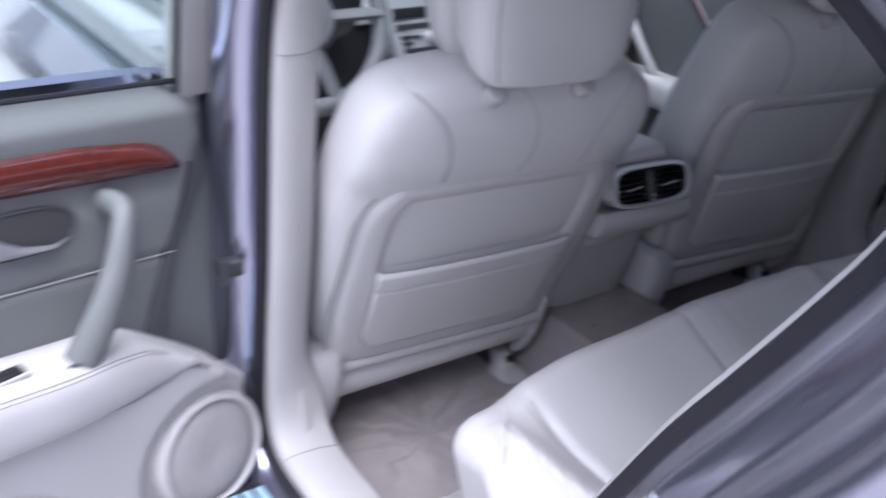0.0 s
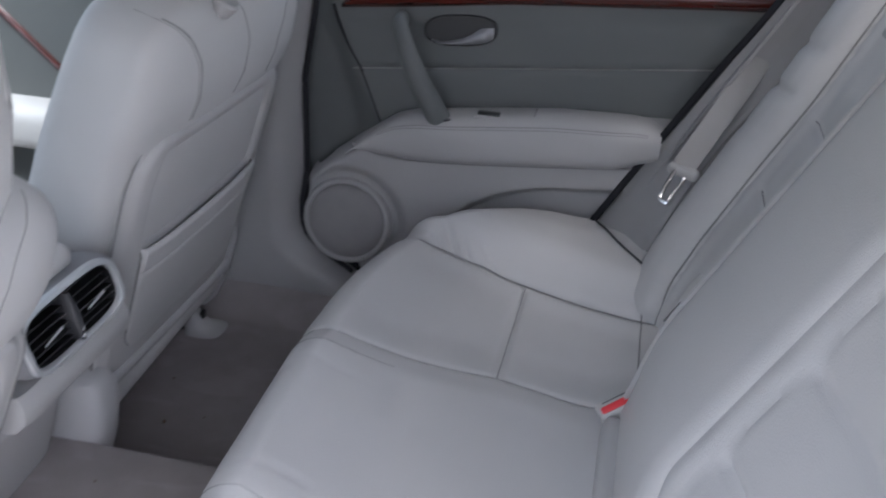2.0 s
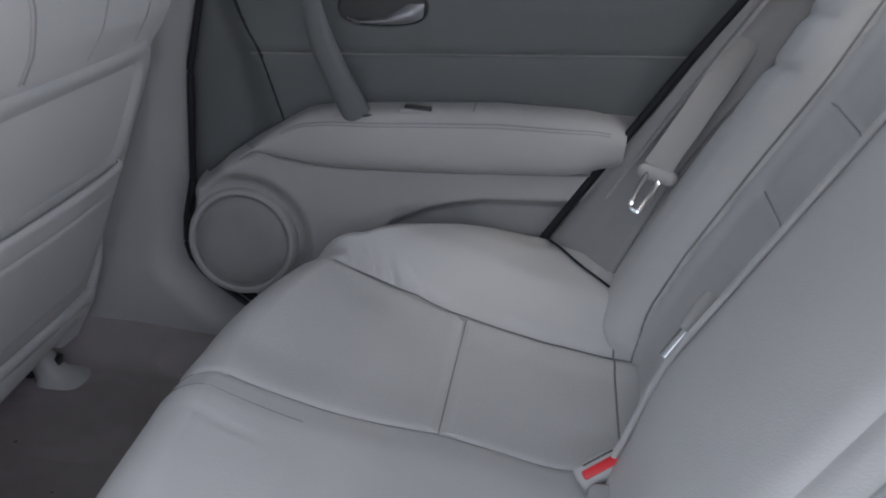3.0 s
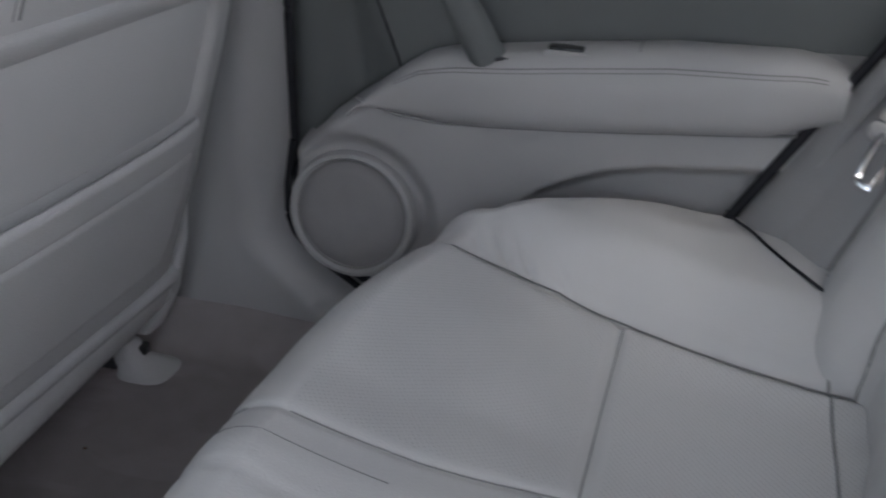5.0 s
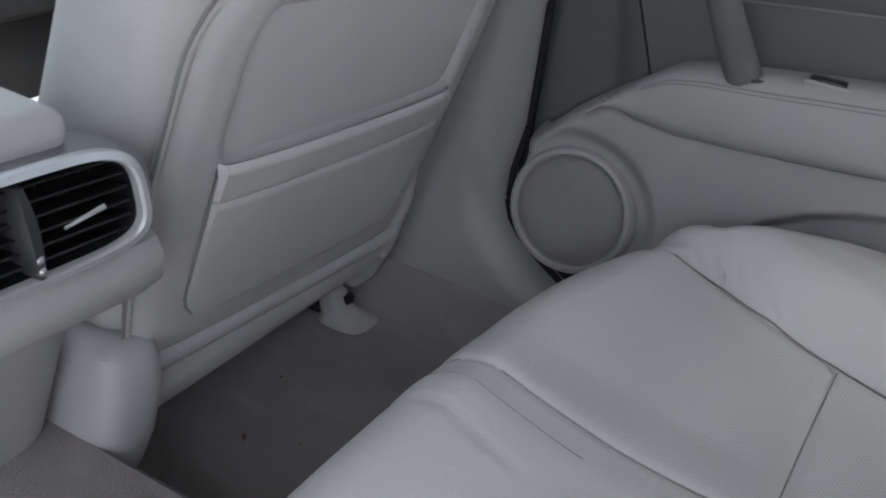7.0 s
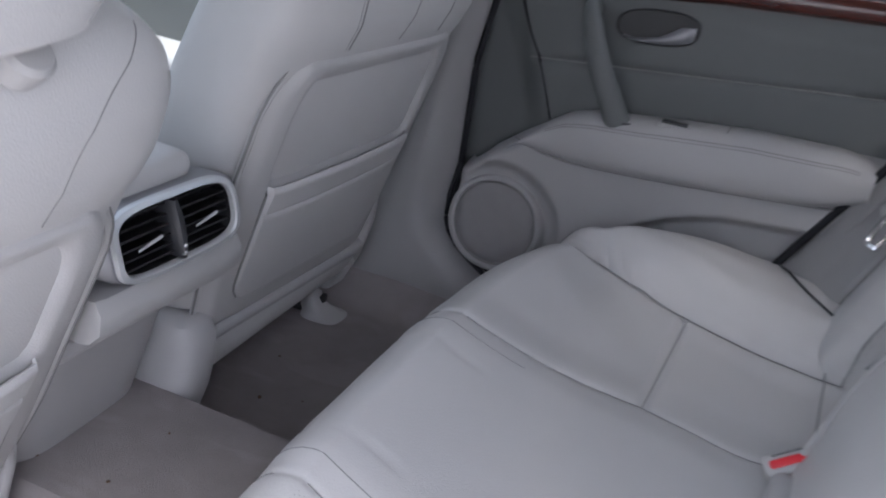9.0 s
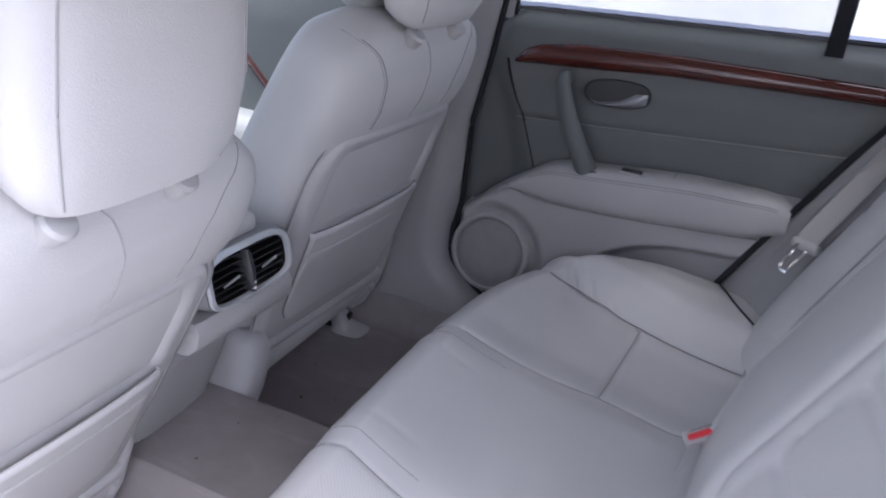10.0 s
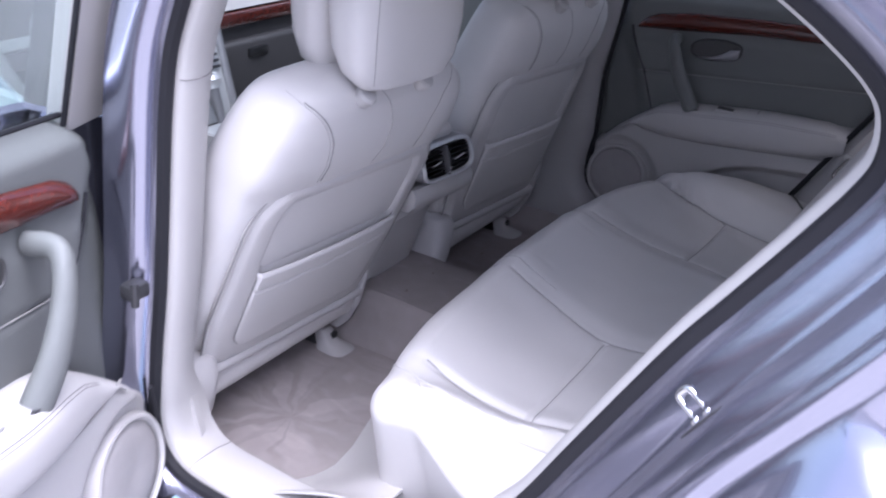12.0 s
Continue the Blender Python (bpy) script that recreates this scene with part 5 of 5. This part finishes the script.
part("outer_skin", sheet(lambda u, v: (-0.868 + 0.045 * ease(0.78, 1.05, v), lerp(0.13, 1.1, u), lerp(0.36, 1.06, v)), 10, 20, 0.012), PAINT, fd2)
part("inner_panel", sheet(lambda u, v: (-0.745, lerp(0.18, 1.05, u), lerp(0.44, 1.06, v)), 8, 6, 0.02), DOOR_UPPER, fd2)
part("window_frame", sheet(lambda u, v: (lerp(-0.795, -0.695, v), lerp(0.17, 0.21, u), lerp(1.03, 1.40, v)), 2, 6, -0.01), RUBBER, fd2)
part("window_glass", sheet(lambda u, v: (lerp(-0.815, -0.715, v), lerp(0.125, 1.05 - 0.55 * v, u), lerp(1.03, 1.40, v)), 6, 6), COATED, fd2)
part("belt_trim", tube([(-0.825, 0.12, 1.045), (-0.825, 0.6, 1.04), (-0.822, 1.08, 1.03)], 0.008, 8), CHROME, fd2, "bright belt moulding")

# ---- rest of the shell ----
for name, y0, z0, y1, z1 in (("windshield", 0.28, 1.46, 1.25, 1.0), ("rear_window", -0.92, 1.41, -1.6, 1.12)):
    pane = part(name, sheet(lambda u, v: (lerp(-0.62, 0.62, u) * lerp(1.0, 1.12, v), lerp(y0, y1, v), lerp(z0, z1, v) - 0.03 * (2 * u - 1) ** 2), 10, 6), TINTED if y1 < 0 else SHADED, body)
part("roof_rail", sheet(lambda u, v: (lerp(0.695, 0.655, v), lerp(-0.95, 0.75, u), lerp(1.385, 1.46, v) - 0.10 * ease(0.3, 0.75, lerp(-0.95, 0.75, u)) - 0.05 * ease(-0.7, -0.95, lerp(-0.95, 0.75, u))), 24, 4, 0.012), LINER, body, "pale lining above the far windows")
part("rear_pillar", sheet(lambda u, v: (lerp(0.77, 0.67, v), lerp(-0.78 - 0.03 * v, -1.6 + 0.66 * v, u), lerp(1.08, 1.42, v)), 8, 8, 0.015), LINER, body, "pale lining of the far rear pillar")
part("near_rear_pillar", sheet(lambda u, v: (lerp(-0.77, -0.67, v), lerp(-0.93 - 0.01 * v, -1.6 + 0.66 * v, u), lerp(1.08, 1.42, v)), 8, 8, -0.015), LINER, body)
part("roof_side", sheet(lambda u, v: (lerp(0.56, 0.765, v), lerp(-1.12, 0.40, u), lerp(1.505, 1.385, v ** 1.6) - 0.04 * ease(-0.75, -1.12, lerp(-1.12, 0.40, u))), 20, 8, 0.02), PAINT, body)
part("rear_header", box(-0.70, 0.74, -0.99, -0.86, 1.40, 1.475, 0.012), LINER, body, "pale lining above the rear window")
part("rear_shelf", box(-0.68, 0.70, -1.6, -0.86, 1.08, 1.11, 0.01), LINER, body)
part("rear_bulkhead", box(-0.70, 0.72, -0.95, -0.9, 0.40, 1.09, 0.01), DARK, body)
part("firewall", box(-0.76, 0.76, 1.16, 1.2, 0.36, 1.0, 0.01), DARK, body)
part("underbody", box(-0.80, 0.80, -1.2, 1.2, 0.30, 0.385, 0.02), DARK, body)
part("far_sill", box(0.66, 0.80, -0.7, 1.1, 0.36, 0.455, 0.012), PLASTIC, body)
part("near_sill", box(-0.82, -0.69, -0.45, 1.1, 0.34, 0.478, 0.012), PAINT, body)

# ---- crumbs on the carpet ----
crumbs = bmesh.new()
for x, y, size in ((0.302, 0.085, 0.0032), (0.411, 0.121, 0.002), (-0.065, 0.135, 0.004), (0.038, 0.038, 0.0016), (-0.061, 0.039, 0.002), (-0.07, 0.128, 0.002), (0.33, 0.03, 0.0015)):
    bmesh.ops.create_icosphere(crumbs, subdivisions=1, radius=1.0, matrix=Matrix.Translation((x, y, floor_height(x, y) + size * 0.3)) @ pose(0, 0, 0, 0, 0, x * 700) @ Matrix.Diagonal((size * 1.4, size, size * 0.6, 1)))
litter = part("crumbs", crumbs, material("crumb", (0.12, 0.075, 0.045), 0.9, grain=0.5, grain_size=900, vary=0.4, vary_size=20))
tagged(litter, "tiny brown crumbs scattered on the taupe carpet", "crumbs", kind="stuff")

# ---- outside ----
g = part("ground", sheet(lambda u, v: (lerp(-300, 300, u), lerp(-300, 300, v), 0), 4, 4, 0.1), ASPHALT)
tagged(g, "pale concrete of the parking lot", "ground", kind="structure")
# invented wall closing the lot, kept white to brighten reflections in paint and glass
wall = part("reflector_wall", box(-16.4, -16, -30, 90, 0, 5.2, 0.02), material("reflector_white", (0.74, 0.73, 0.71), 0.9, grain=0.5, grain_size=60, vary=0.15, vary_size=0.8))
tagged(wall, "plain white wall added beyond the lot to brighten reflections", "wall", kind="structure")


def build_parked_car(paint, move, label):
    """A sedan, nose along +y, from its side outline."""
    car = thing("parked_car", label, "car", "parked cars")

    def hull(y):
        top = steps(y, (-2.3, 0.62), (-2.2, 0.88), (-1.5, 0.98), (0.8, 0.96), (1.6, 0.86), (2.15, 0.72), (2.3, 0.52))
        half = steps(y, (-2.3, 0.62), (-2.1, 0.80), (0, 0.89), (1.7, 0.84), (2.15, 0.72), (2.3, 0.55))
        return [Vector((a, y, (0.28 + top) / 2 + b)) for a, b in oval(half, (top - 0.28) / 2, 28, 4)]

    def cabin(y):
        top = steps(y, (-1.7, 0.97), (-1.1, 1.33), (-0.3, 1.44), (0.2, 1.40), (1.1, 0.97))
        return [Vector((a * (1 - 0.2 * ease(0.95, 1.44, 0.93 + b + (top - 0.9) / 2)), y, 0.9 + (top - 0.9) / 2 + b)) for a, b in oval(0.76, (top - 0.9) / 2, 24, 4)]

    part("body", loft([hull(lerp(-2.3, 2.3, k / 40)) for k in range(41)]), paint, car, move=move)
    part("cabin", loft([cabin(lerp(-1.68, 1.08, k / 24)) for k in range(25)]), CABIN, car, "green-tinted glazed cabin", move=move)
    part("roof", sheet(lambda u, v: (lerp(-0.56, 0.56, u), lerp(-1.0, 0.25, v), 1.455 - 0.05 * (2 * u - 1) ** 2 - 0.06 * (2 * v - 1) ** 2), 10, 10, 0.02), paint, car, move=move)
    for x in (-0.78, 0.78):
        for y in (-1.4, 1.42):
            wheel_part = part("wheel", disc((x, y, 0.32), (math.copysign(1, x), 0, 0), [(0.22, -0.1), (0.32, -0.09), (0.32, 0.09), (0.30, 0.11), (0.22, 0.11)], 28), TYRE, car, move=move)
            part("rim", disc((x, y, 0.32), (math.copysign(1, x), 0, 0), [(0.22, 0.09), (0.20, 0.112), (0.06, 0.10), (0.001, 0.105)], 24), SILVER, wheel_part, "silver wheel rim", move=move)
        part("side_mirror", loft([[Vector((x * 1.2 + a, 0.75 + k, 1.0 + b)) for a, b in oval(0.1 * r, 0.07 * r, 16, 2.6)] for k, r in ((-0.04, 0.8), (0.0, 1), (0.06, 0.85), (0.09, 0.4))]), paint, car, move=move)
        part("headlight", box(x * 0.78 - 0.14, x * 0.78 + 0.14, 2.02, 2.2, 0.6, 0.72, 0.03, 3), GLASS, car, move=move)
    return car


build_parked_car(RED_PAINT, pose(5.65, -2.3, 0, 0, 0, 90), "red sedan parked nose towards the far windows")
build_parked_car(WHITE_PAINT, pose(-3.4, 5.0, 0, 0, 0, 178), "white sedan parked beyond the open door")
